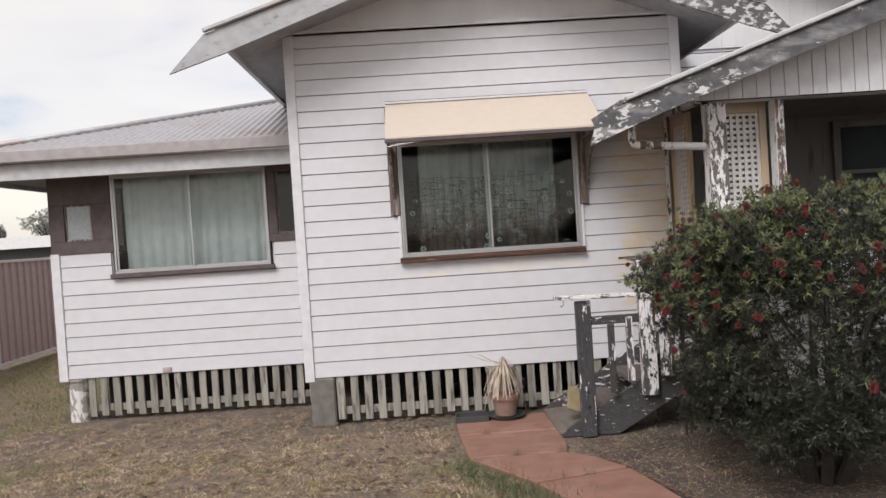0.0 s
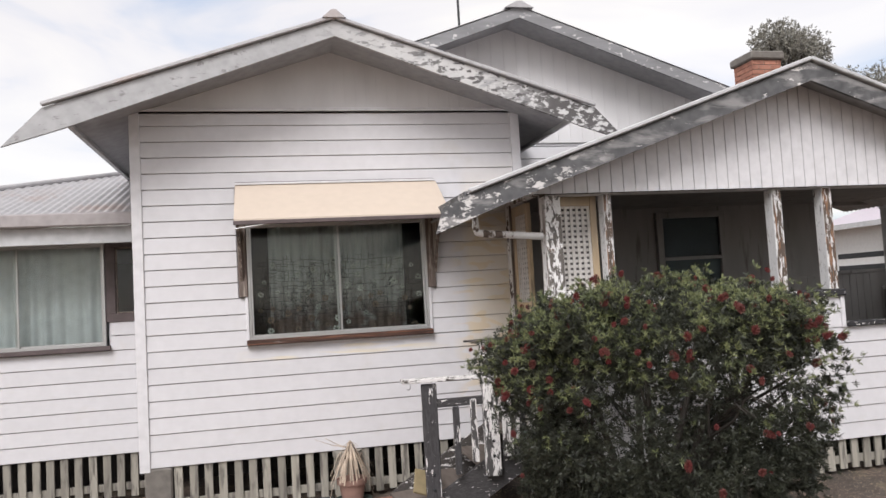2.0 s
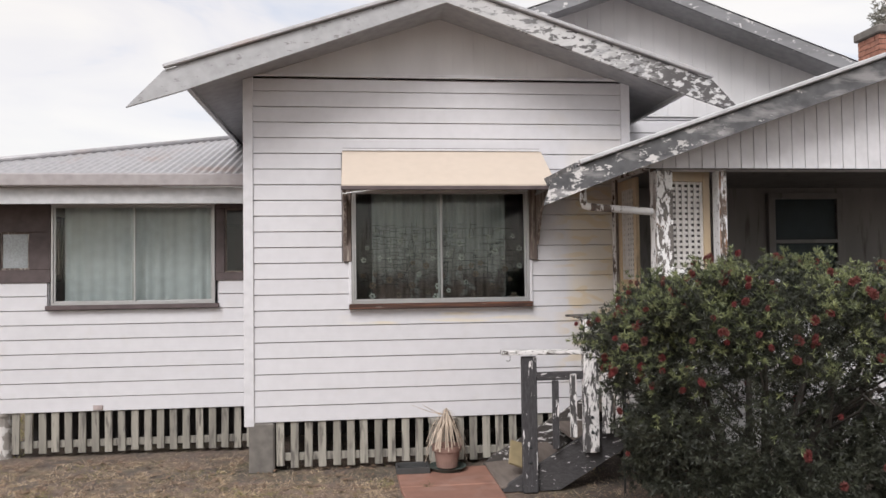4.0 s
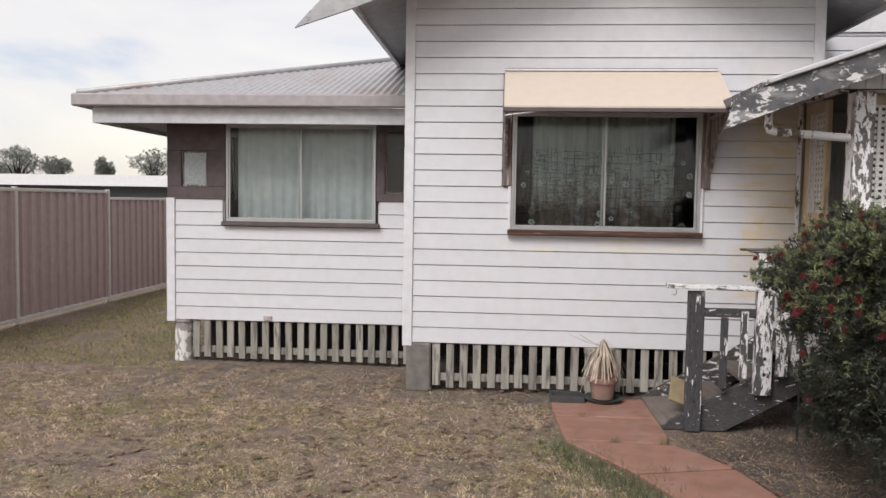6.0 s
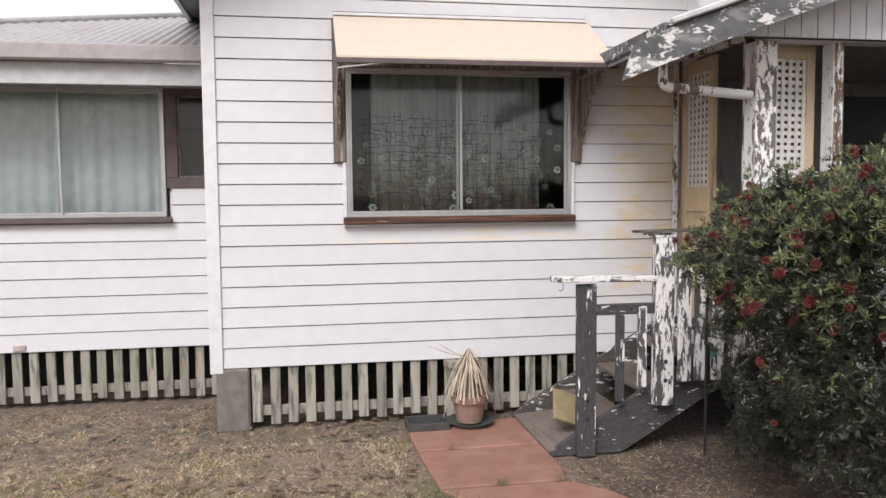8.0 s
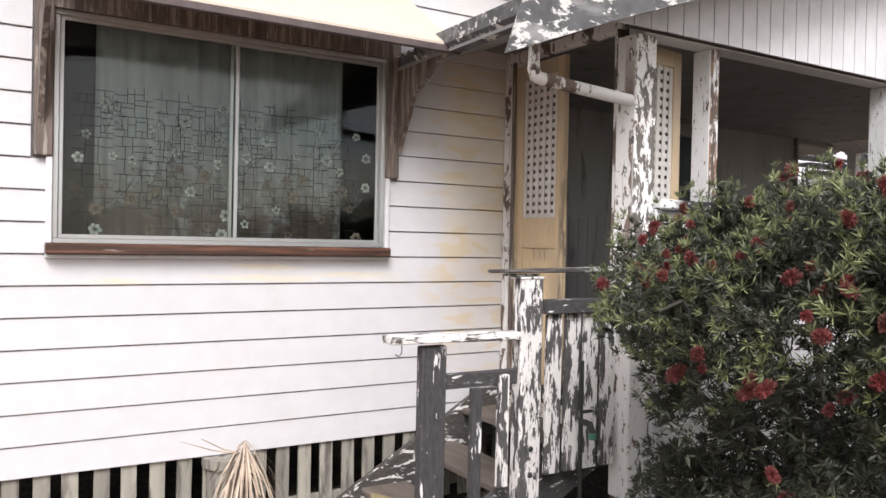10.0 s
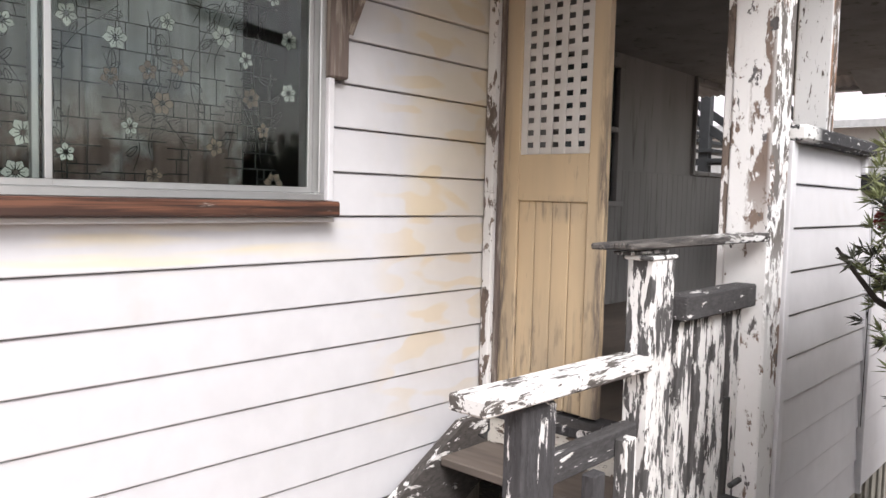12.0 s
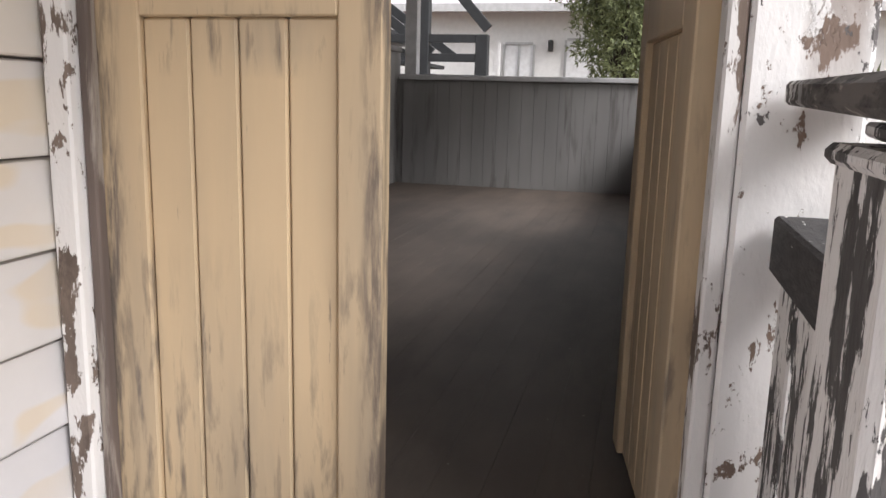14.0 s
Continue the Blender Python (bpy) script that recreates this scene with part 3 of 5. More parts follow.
prism(bm, [(AX - 0.1, AZ + 0.03), (AX + 0.1, AZ + 0.03), (AX + 0.02, AZ + 0.1), (AX - 0.02, AZ + 0.1)], (YB - 0.05, YB + 0.05))
part("ridge_end", bm, M["roof"], roof)


# ---- windows ----
def slider(name, x0, x1, z0, z1, y, mull, label):
    """A two-pane sliding window in an aluminium frame."""
    t = thing(name, ((x0 + x1) / 2, y, z0), label, "", kind="structure")
    f = 0.024
    for nm, a in (("frame_head", (x0, x1, z1 - f, z1)), ("frame_foot", (x0, x1, z0, z0 + f)), ("frame_jamb", (x0, x0 + f, z0 + f, z1 - f)), ("frame_jamb", (x1 - f, x1, z0 + f, z1 - f))):
        bm = bmesh.new()
        box(bm, a[0], a[1], y, y + 0.06, a[2], a[3], 0.003)
        part(nm, bm, M["alu"], t)
    for a, b, yy in ((x0 + f, mull + 0.02, y + 0.012), (mull - 0.02, x1 - f, y + 0.034)):
        sash = thing("sash", ((a + b) / 2, yy, z0), "", "")
        sash.parent = t
        sash.location = sash.location - wpos(t)
        s = 0.018
        for c in ((a, b, z0 + f, z0 + f + s), (a, b, z1 - f - s, z1 - f), (a, a + s, z0 + f + s, z1 - f - s), (b - s, b, z0 + f + s, z1 - f - s)):
            bm = bmesh.new()
            box(bm, c[0], c[1], yy, yy + 0.018, c[2], c[3], 0.002)
            part("sash_rail", bm, M["alu"], sash)
        bm = bmesh.new()
        box(bm, a + s, b - s, yy + 0.007, yy + 0.011, z0 + f + s, z1 - f - s)
        part("pane", bm, M["glass"], sash)
    return t


def curtain(x0, x1, z0, z1, y, material, label, amp=0.02, wave=0.09):
    n = int((x1 - x0) / 0.012)
    vs, fs = [], []
    for i in range(n + 1):
        x = x0 + (x1 - x0) * i / n
        yy = y + amp * math.sin(x / wave * 6.283 + 1.3 * math.sin(x * 5)) + 0.4 * amp * math.sin(x * 61)
        vs += [(x, yy, z0), (x, yy, z1)]
    fs = [(2 * i, 2 * i + 2, 2 * i + 3, 2 * i + 1) for i in range(n)]
    c = arr("curtain", vs, fs, material)
    c.data.shade_smooth()
    return tagged(c, label, "curtain")


slider("window_1", WX0, WX1, WZ0, WZ1, W - 0.005, 0.663, "two-pane aluminium sliding window with a brown timber sill")
bm = bmesh.new()
box(bm, -0.175, 1.514, W - 0.065, W + 0.05, 1.427, WZ0, 0.006)
setting("window_sill_1", bm, M["brown"], "worn brown varnished timber window sill")
bm = bmesh.new()
for a, b in ((-0.225, WX0), (WX1, 1.57)):
    box(bm, a, b, W - 0.03, W + 0.05, 1.86, WZ1 + 0.3, 0.006)
setting("trim_window_1_casing", bm, M["casing"], "dark weathered timber window casings")
bm = bmesh.new()
box(bm, WX0, WX1, W - 0.03, W + 0.05, WZ1, WZ1 + 0.3)
setting("trim_window_1_head", bm, M["casing"])
bm = bmesh.new()
for a, b in ((-0.175, WX0), (WX1, 1.52)):
    box(bm, a, b, W - 0.02, W + 0.04, WZ0, 1.86, 0.003)
box(bm, -0.175, 1.52, W - 0.03, W + 0.03, 1.41, 1.427, 0.003)
setting("trim_window_1_bead", bm, M["trim"])
curtain(0.04, 1.30, 1.45, 2.7, W + 0.16, M["curtain"], "grey-green lace curtain with embroidered flowers behind the bay window")

# embroidered net close behind the glass
net = thing("embroidered_net", (0.68, W + 0.09, 1.5), "net curtain embroidered with pale and rust flowers and dark threads", "curtain")
rnd = random.Random(11)
bmw, bmr, bmt = bmesh.new(), bmesh.new(), bmesh.new()
NY = W + 0.085


def stroke(bm, pts, w, y):
    """A thin flat stitched line through points in the plane of the net."""
    for (x0, z0), (x1, z1) in zip(pts, pts[1:]):
        d = math.hypot(x1 - x0, z1 - z0) or 1
        nx, nz = -(z1 - z0) / d * w / 2, (x1 - x0) / d * w / 2
        bm.faces.new([bm.verts.new(p) for p in ((x0 + nx, y, z0 + nz), (x1 + nx, y, z1 + nz), (x1 - nx, y, z1 - nz), (x0 - nx, y, z0 - nz))])


def bloom(bm, x, z, r, a0):
    """Five or six broad pointed petals, stitched round in dark thread, with a dark heart."""
    k_ = 6 if r > 0.031 else 5
    for k in range(k_):
        a = a0 + k * 6.283 / k_
        f = rnd.uniform(0.9, 1.1)
        c, sn = math.cos(a), math.sin(a)
        out = [(0.16, 0.0), (0.42, 0.30), (0.68, 0.33), (1.0, 0.0), (0.68, -0.33), (0.42, -0.30)]
        bm.faces.new([bm.verts.new((x + r * f * (u * c - v * sn), NY, z + r * f * (u * sn + v * c))) for u, v in out])
        stroke(bmt, [(x + r * f * (u * c - v * sn), z + r * f * (u * sn + v * c)) for u, v in out + out[:1]], 0.0013, NY - 0.001)
        stroke(bmt, [(x + r * 0.2 * c, z + r * 0.2 * sn), (x + r * 0.6 * c, z + r * 0.6 * sn)], 0.0018, NY - 0.001)


def leaf_ring(x, z, r, a):
    pts = []
    for j in range(9):
        q = j / 8 * 6.283
        u, v = r * math.cos(q), r * 0.42 * math.sin(q) * (1 - 0.3 * math.cos(q))
        pts.append((x + u * math.cos(a) - v * math.sin(a), z + u * math.sin(a) + v * math.cos(a)))
    stroke(bmt, pts, 0.0022, NY + 0.003)
    stroke(bmt, [pts[0], pts[4]], 0.0016, NY + 0.003)


def divide(x0, x1, z0, z1, depth):
    """Nested rectangles drawn in dark thread."""
    if depth == 0 or (rnd.random() < 0.16 and depth < 4):
        return
    if (x1 - x0) > (z1 - z0) * rnd.uniform(0.7, 1.5):
        m = x0 + (x1 - x0) * rnd.uniform(0.3, 0.7)
        stroke(bmt, [(m, z0), (m, z1)], 0.0034, NY + 0.004)
        divide(x0, m, z0, z1, depth - 1), divide(m, x1, z0, z1, depth - 1)
    else:
        m = z0 + (z1 - z0) * rnd.uniform(0.3, 0.7)
        stroke(bmt, [(x0, m), (x1, m)], 0.0034, NY + 0.004)
        divide(x0, x1, z0, m, depth - 1), divide(x0, x1, m, z1, depth - 1)


for k in range(8):
    xa = WX0 + 0.08 + k * (WX1 - WX0 - 0.2) / 8
    divide(xa, xa + (WX1 - WX0 - 0.2) / 8, 1.47, 2.22, 6)
spots = []
while len(spots) < 52:
    x, z = rnd.uniform(WX0 + 0.07, WX1 - 0.07), rnd.uniform(1.52, 2.17)
    if all(math.hypot(x - a, z - b) > 0.088 for a, b in spots):
        spots.append((x, z))
        bloom(bmr if z < 1.86 and rnd.random() < 0.75 else bmw, x, z, rnd.uniform(0.024, 0.036), rnd.uniform(0, 1.2))
for i in range(58):
    x, z = rnd.uniform(WX0 + 0.1, WX1 - 0.12), rnd.uniform(1.52, 2.0)
    pts, b = [(x, z)], rnd.uniform(-0.02, 0.02)
    for j in range(7):
        x, z, b = x + b, z + 0.026, b + rnd.uniform(-0.008, 0.008)
        pts.append((x, z))
        if j % 2:
            leaf_ring(x + rnd.choice((-0.02, 0.02)), z, rnd.uniform(0.016, 0.026), rnd.uniform(0, 3.1))
    stroke(bmt, pts, 0.0022, NY + 0.003)
part("white_flowers", bmw, M["petal"], net, kind="stuff")
part("rust_flowers", bmr, M["petal_rust"], net, kind="stuff")
part("thread_grid", bmt, M["thread"], net, kind="stuff")
bm = bmesh.new()
tube(bm, [(WX0 + 0.03, NY, 2.505), (WX1 - 0.03, NY, 2.505)], 0.006, 6)
part("rod", bm, M["alu"], net)
for a, b in ((WX0 + 0.035, 0.66), (0.68, WX1 - 0.035)):
    bm = bmesh.new()
    v = [bm.verts.new(p) for p in ((a, NY + 0.008, 1.5), (b, NY + 0.008, 1.5), (b, NY + 0.008, 2.5), (a, NY + 0.008, 2.5))]
    bm.faces.new(v)
    part("net", bm, M["net"], net)

# ---- awning ----
awn = thing("window_awning", (0.7, W, 2.5), "faded cream sheet awning sagging over the bay window", "awning")
bm = bmesh.new()
prism(bm, [(W - 0.01, 2.868), (W - 0.56, 2.502), (W - 0.56, 2.487), (W - 0.01, 2.851)], (-0.225, 1.62), "x")
part("sheet", bm, M["awning"], awn)
bm = bmesh.new()
box(bm, -0.23, 1.625, W - 0.575, W - 0.545, 2.452, 2.487, 0.004)
part("front_rail", bm, M["darkframe"], awn, "dark rusty front rail")
bm = bmesh.new()
box(bm, -0.225, 1.60, W - 0.03, W - 0.005, 2.868, 2.888, 0.003)
part("flashing", bm, M["trim"], awn)
bm = bmesh.new()
box(bm, -0.225, 1.60, W - 0.022, W - 0.006, 2.888, 2.894)
part("flashing_edge", bm, M["darkframe"], awn)
bm = bmesh.new()
tube(bm, [(-0.22, W - 0.565, 2.42), (0.05, W - 0.565, 2.455), (0.5, W - 0.565, 2.475), (1.0, W - 0.565, 2.478), (1.62, W - 0.565, 2.47)], 0.006, 6)
part("sagging_strip", bm, M["alu"], awn)
for x in (-0.2, 1.57):
    bm = bmesh.new()
    prism(bm, [(W - 0.03, 2.48), (W - 0.52, 2.46), (W - 0.20, 2.3), (W - 0.03, 2.0)], (x - 0.012, x + 0.012), "x")
    part("bracket", bm, M["casing"], awn)

# ---- low wing ----
L = 8.37
LX0, LX1, LZT = -3.73, -1.11, 2.48
bm = bmesh.new()
box(bm, LX0 + 0.03, LX1, L + 0.035, L + 0.12, 0.43, 1.43)
box(bm, LX0 + 0.03, -3.12, L + 0.035, L + 0.12, 1.43, 1.70)
box(bm, -1.50, LX1, L + 0.035, L + 0.12, 1.43, 1.70)
wall_low = setting("wall_wing_front", bm, M["trim"], "white lapped weatherboard wall of the lower wing")
boards(wall_low, LX0 + 0.09, LX1, L, Z0, 9, [(-3.13, -1.48, 1.44, 2.6)])
bm = bmesh.new()
box(bm, LX0, LX0 + 0.09, L - 0.012, L + 0.05, Z0 - 0.02, 1.71, 0.004)
setting("trim_wing_corner", bm, M["trim"], "white painted corner board")
bm = bmesh.new()
box(bm, LX0, LX0 + 0.1, L + 0.05, 12.0, 0.43, 1.70)
box(bm, LX0, LX0 + 0.1, 10.2, 12.0, 1.70, LZT)
box(bm, LX0 + 0.1, LX1, 11.9, 12.0, 0.43, LZT)
setting("wall_wing_side", bm, M["trim"])
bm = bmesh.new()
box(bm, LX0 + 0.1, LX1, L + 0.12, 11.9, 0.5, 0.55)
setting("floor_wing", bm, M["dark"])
bm = bmesh.new()
box(bm, LX0, LX1, L, 11.9, LZT, LZT + 0.04)
setting("ceiling_wing", bm, M["inner"])
slider("window_2", -3.09, -1.52, 1.475, LZT, L - 0.01, -2.31, "wide aluminium sliding window with pale curtains")
bm = bmesh.new()
box(bm, -3.13, -1.48, L - 0.05, L + 0.05, 1.43, 1.475, 0.006)
setting("window_sill_2", bm, M["darkframe"], "dark brown timber window sill")


def sash_window(name, x0, x1, z0, z1, y, label, left=0.09, right=0.09, head=0.05, foot=0.08, pane="glass"):
    """A narrow fixed sash in a broad dark casing."""
    t = thing(name, ((x0 + x1) / 2, y, z0), label, "", kind="structure")
    for nm, a in (("frame_head", (x0, x1, z1 - head, z1)), ("frame_foot", (x0, x1, z0, z0 + foot)), ("frame_jamb", (x0, x0 + left, z0 + foot, z1 - head)), ("frame_jamb", (x1 - right, x1, z0 + foot, z1 - head))):
        bm = bmesh.new()
        box(bm, a[0], a[1], y, y + 0.07, a[2], a[3], 0.004)
        part(nm, bm, M["darkframe"], t)
    xa, xb, za, zb = x0 + left, x1 - right, z0 + foot, z1 - head
    for a in ((xa, xb, za, za + 0.018), (xa, xb, zb - 0.018, zb), (xa, xa + 0.018, za + 0.018, zb - 0.018), (xb - 0.018, xb, za + 0.018, zb - 0.018)):
        bm = bmesh.new()
        box(bm, a[0], a[1], y + 0.022, y + 0.05, a[2], a[3], 0.003)
        part("sash_bead", bm, M["casing"], t)
    bm = bmesh.new()
    box(bm, xa + 0.018, xb - 0.018, y + 0.03, y + 0.034, za + 0.018, zb - 0.018)
    part("pane", bm, M[pane], t)
    return t


sash_window("window_3", LX0 + 0.01, -3.095, 1.70, LZT, L - 0.005, "narrow frosted sash in a broad dark weathered casing", 0.15, 0.20, 0.28, 0.13, "frosted")
sash_window("window_4", -1.515, LX1, 1.70, LZT, L - 0.005, "narrow dark-framed side sash")
w5 = thing("window_5", (LX0, 9.3, 1.7), "dark-framed side window of the wing", "", kind="structure")
for a in ((L + 0.07, L + 0.15, 1.7, LZT), (10.12, 10.2, 1.7, LZT), (9.1, 9.18, 1.78, LZT - 0.06), (L + 0.15, 10.12, 1.70, 1.78), (L + 0.15, 10.12, LZT - 0.06, LZT)):
    bm = bmesh.new()
    box(bm, LX0 + 0.01, LX0 + 0.08, a[0], a[1], a[2], a[3], 0.004)
    part("frame", bm, M["darkframe"], w5)
curtain(-3.0, -1.55, 1.4, LZT - 0.02, L + 0.13, M["curtain_pale"], "pale grey sheer curtain behind the wing window", 0.015, 0.12)

rw = thing("roof_wing", (-2.6, 8.4, 2.7), "low hipped corrugated iron roof with a pale gutter", "", kind="structure")
RS = 0.30
GX, GY, GZ = -4.38, 7.83, 2.70
bm = bmesh.new()
corrugated(bm, ((GX, GY, GZ), (LX1, GY, GZ)), (0, 1, RS), lambda s: min(s * (LX1 - GX), 3.2) * math.hypot(1, RS) + 0.01)
part("roof_sheet", bm, M["roof"], rw, smooth=True)
bm = bmesh.new()
corrugated(bm, ((GX, GY, GZ), (GX, 12.5, GZ)), (1, 0, RS), lambda s: min(s * (12.5 - GY), 3.2) * math.hypot(1, RS) + 0.01)
part("roof_sheet", bm, M["roof"], rw, smooth=True)
bm = bmesh.new()
tube(bm, [(GX, GY, GZ + 0.02), (LX1, GY + LX1 - GX, GZ + (LX1 - GX) * RS + 0.02)], 0.03, 8)
part("hip_cap", bm, M["roof"], rw, smooth=True)
for a in ((GX - 0.03, LX1, GY - 0.07, GY + 0.02), (GX - 0.03, GX + 0.05, GY + 0.02, 12.5)):
    bm = bmesh.new()
    box(bm, *a, GZ - 0.115, GZ + 0.005, 0.012)
    part("gutter", bm, M["gutter"], rw, "faded pinkish grey gutter")
for a in ((GX + 0.14, LX1, GY + 0.02, GY + 0.05), (GX + 0.14, GX + 0.17, GY + 0.05, 12.5)):
    bm = bmesh.new()
    box(bm, *a, 2.43, GZ - 0.115, 0.003)
    part("fascia", bm, M["fascia"], rw)
bm = bmesh.new()
box(bm, GX + 0.17, LX1, GY + 0.05, L + 0.02, LZT, LZT + 0.02)
box(bm, GX + 0.17, LX0 + 0.02, L + 0.02, 12, LZT, LZT + 0.02)
part("eave_lining", bm, M["soffit"], rw)

# ---- main house behind ----
G2Y = 8.6
bm = bmesh.new()
box(bm, 2.46, 6.80, G2Y + 0.035, G2Y + 0.13, 0.43, 3.45)
box(bm, 6.8, 7.7, G2Y + 0.035, G2Y + 0.13, 0.43, 1.76)
box(bm, 6.8, 7.7, G2Y + 0.035, G2Y + 0.13, 2.62, 3.45)
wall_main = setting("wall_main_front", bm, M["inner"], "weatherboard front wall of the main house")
boards(wall_main, 2.46, 6.6, G2Y, Z0 + 18 * P, 4)
G2X, G2Z, G2S = 2.80, 4.83, 0.356
g2 = thing("wall_main_gable", (G2X, G2Y, 3.56), "pale grey sheeted upper gable", "", kind="structure")
bm = bmesh.new()
prism(bm, [(-0.6, 3.45), (6.5, 3.45), (6.5, 3.53), (G2X, G2Z - 0.05), (-0.6, 3.62)], (G2Y - 0.02, G2Y + 0.06))
part("gable_sheet", bm, M["gable"], g2)
for i in range(34):
    x = 0.5 + i * 0.15
    bm = bmesh.new()
    box(bm, x, x + 0.006, G2Y - 0.026, G2Y - 0.02, 3.47, roofz(x, G2X, G2Z, G2S) - 0.08)
    part("cover_strip", bm, M["gable"], g2)
r2 = thing("roof_main", (G2X, G2Y, G2Z), "corrugated iron gable roof with grey barge boards", "", kind="structure")
for sgn in (-1, 1):
    xe = G2X + sgn * 3.7
    bm = bmesh.new()
    corrugated(bm, ((G2X, 8.09, G2Z + 0.03), (G2X, 15, G2Z + 0.03)), (sgn, 0, -G2S), lambda s: 3.7 * math.hypot(1, G2S))
    part("roof_sheet", bm, M["roof"], r2, smooth=True)
    bm = bmesh.new()
    prism(bm, [(G2X, G2Z + 0.02), (xe, roofz(xe, G2X, G2Z, G2S) + 0.02), (xe, roofz(xe, G2X, G2Z, G2S) - 0.13), (G2X, G2Z - 0.10)], (8.1, 8.13))
    part("barge_board", bm, M["barge_grey"], r2, "grey weathered barge board")
    bm = bmesh.new()
    prism(bm, [(G2X, G2Z - 0.03), (xe, roofz(xe, G2X, G2Z, G2S) - 0.05), (xe, roofz(xe, G2X, G2Z, G2S) - 0.08), (G2X, G2Z - 0.06)], (8.13, 15))
    part("soffit_lining", bm, M["soffit"], r2)
bm = bmesh.new()
prism(bm, [(G2X - 0.16, G2Z + 0.0), (G2X + 0.16, G2Z + 0.0), (G2X + 0.03, G2Z + 0.07), (G2X - 0.03, G2Z + 0.07)], (8.06, 15))
part("ridge_cap", bm, M["roof"], r2)

# ---- verandah ----
V = 6.355
VX0, VX1 = 2.34, 7.6
FZ = 0.68
bm = bmesh.new()
box(bm, 2.45, 5.09, V + 0.035, V + 0.1, 0.289, 1.57)
box(bm, 2.45, 3.33, V + 0.035, V + 0.1, 1.57, 1.69)
box(bm, 5.09, VX1, V + 0.035, V + 0.1, 0.289, 1.29)
wall_v = setting("wall_verandah_front", bm, M["inner"], "white weatherboard verandah half wall")
boards(wall_v, 2.485, 5.05, V, 0.289, 9)
boards(wall_v, 2.485, 3.30, V, 0.289 + 9 * P, 1)
boards(wall_v, 5.05, VX1, V, 0.289, 7)
bm = bmesh.new()
box(bm, 2.44, 2.485, V - 0.014, V + 0.04, 0.27, 1.70, 0.003)
box(bm, 3.30, 3.335, V - 0.014, V + 0.04, 1.632, 1.70, 0.003)
box(bm, 5.05, 5.09, V - 0.014, V + 0.04, 1.285, 1.57, 0.003)
box(bm, 3.50, 3.525, V - 0.02, V + 0.02, 0.289, 1.55, 0.003)
setting("trim_verandah_edge", bm, M["trim"])
bm = bmesh.new()
box(bm, 3.335, 5.10, V - 0.04, V + 0.14, 1.57, 1.63, 0.008)
box(bm, 2.44, 3.37, V - 0.05, V + 0.14, 1.70, 1.75, 0.008)
setting("trim_verandah_sill", bm, M["sillblack"], "dark weathered timber sill on the verandah wall")
bm = bmesh.new()
box(bm, 5.09, VX1 + 0.05, V - 0.04, V + 0.12, 1.29, 1.33, 0.006)
setting("trim_verandah_sill_low", bm, M["sillblack"])
bm = bmesh.new()
box(bm, 2.34, VX1 + 0.1, V - 0.02, V + 0.1, 2.55, 2.62, 0.004)
box(bm, VX1, VX1 + 0.1, V + 0.1, G2Y, 2.55, 2.68, 0.004)
setting("beam_verandah", bm, M["trim"])
bm = bmesh.new()
box(bm, 1.9, VX1 + 0.1, V - 0.02, G2Y + 0.03, 2.66, 2.70)
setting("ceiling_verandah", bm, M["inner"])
bm = bmesh.new()
box(bm, VX1, VX1 + 0.08, V + 0.1, G2Y + 0.03, 0.289, 1.54)
dado = setting("wall_verandah_side", bm, M["inner"], "grey boarded half wall at the verandah's end")
y = V + 0.12
while y < G2Y - 0.1:
    bm = bmesh.new()
    box(bm, VX1 - 0.012, VX1 - 0.001, y, y + 0.0985, FZ, 1.53, 0.0015)
    part("lining_board", bm, M["inner"], dado)
    y += 0.1
bm = bmesh.new()
box(bm, VX1 - 0.05, VX1 + 0.11, V + 0.1, G2Y, 1.54, 1.58, 0.006)
setting("trim_dado_cap", bm, M["fascia"], "grey painted capping rail")
bm = bmesh.new()
for y in (8.46,):
    box(bm, VX1 - 0.02, VX1 + 0.08, y, y + 0.1, 1.58, 2.55, 0.004)
setting("posts_verandah_side", bm, M["fascia"])
bm = bmesh.new()
box(bm, VX0, VX1, V + 0.035, G2Y, FZ - 0.12, FZ - 0.03)
floor_v = setting("floor_verandah", bm, M["dark"], "dark worn timber verandah floor")
y = V + 0.1
while y < G2Y:
    bm = bmesh.new()
    box(bm, VX0 + 0.06, VX1, y, min(y + 0.0946, G2Y + 0.03), FZ - 0.03, FZ, 0.0005)
    part("floorboard", bm, M["floor"], floor_v)
    y += 0.095
for k, (a, b) in enumerate(((2.31, 2.44), (2.825, 2.895), (4.445, 4.54), (4.96, 5.06), (7.5, 7.64))):
    bm = bmesh.new()
    if k == 0:
        box(bm, 2.295, 2.435, V - 0.004, V + 0.13, 0.27, 2.55, 0.006)
    else:
        box(bm, a, b, V + 0.0, V + 0.12, 1.75 if k == 1 else 1.63 if k < 4 else 1.33, 2.55, 0.006)
    tagged(part("verandah_post", bm, M["corner_post"] if k == 0 else M["post"]), "square verandah post with flaking white paint over grey timber", "post", "verandah posts")

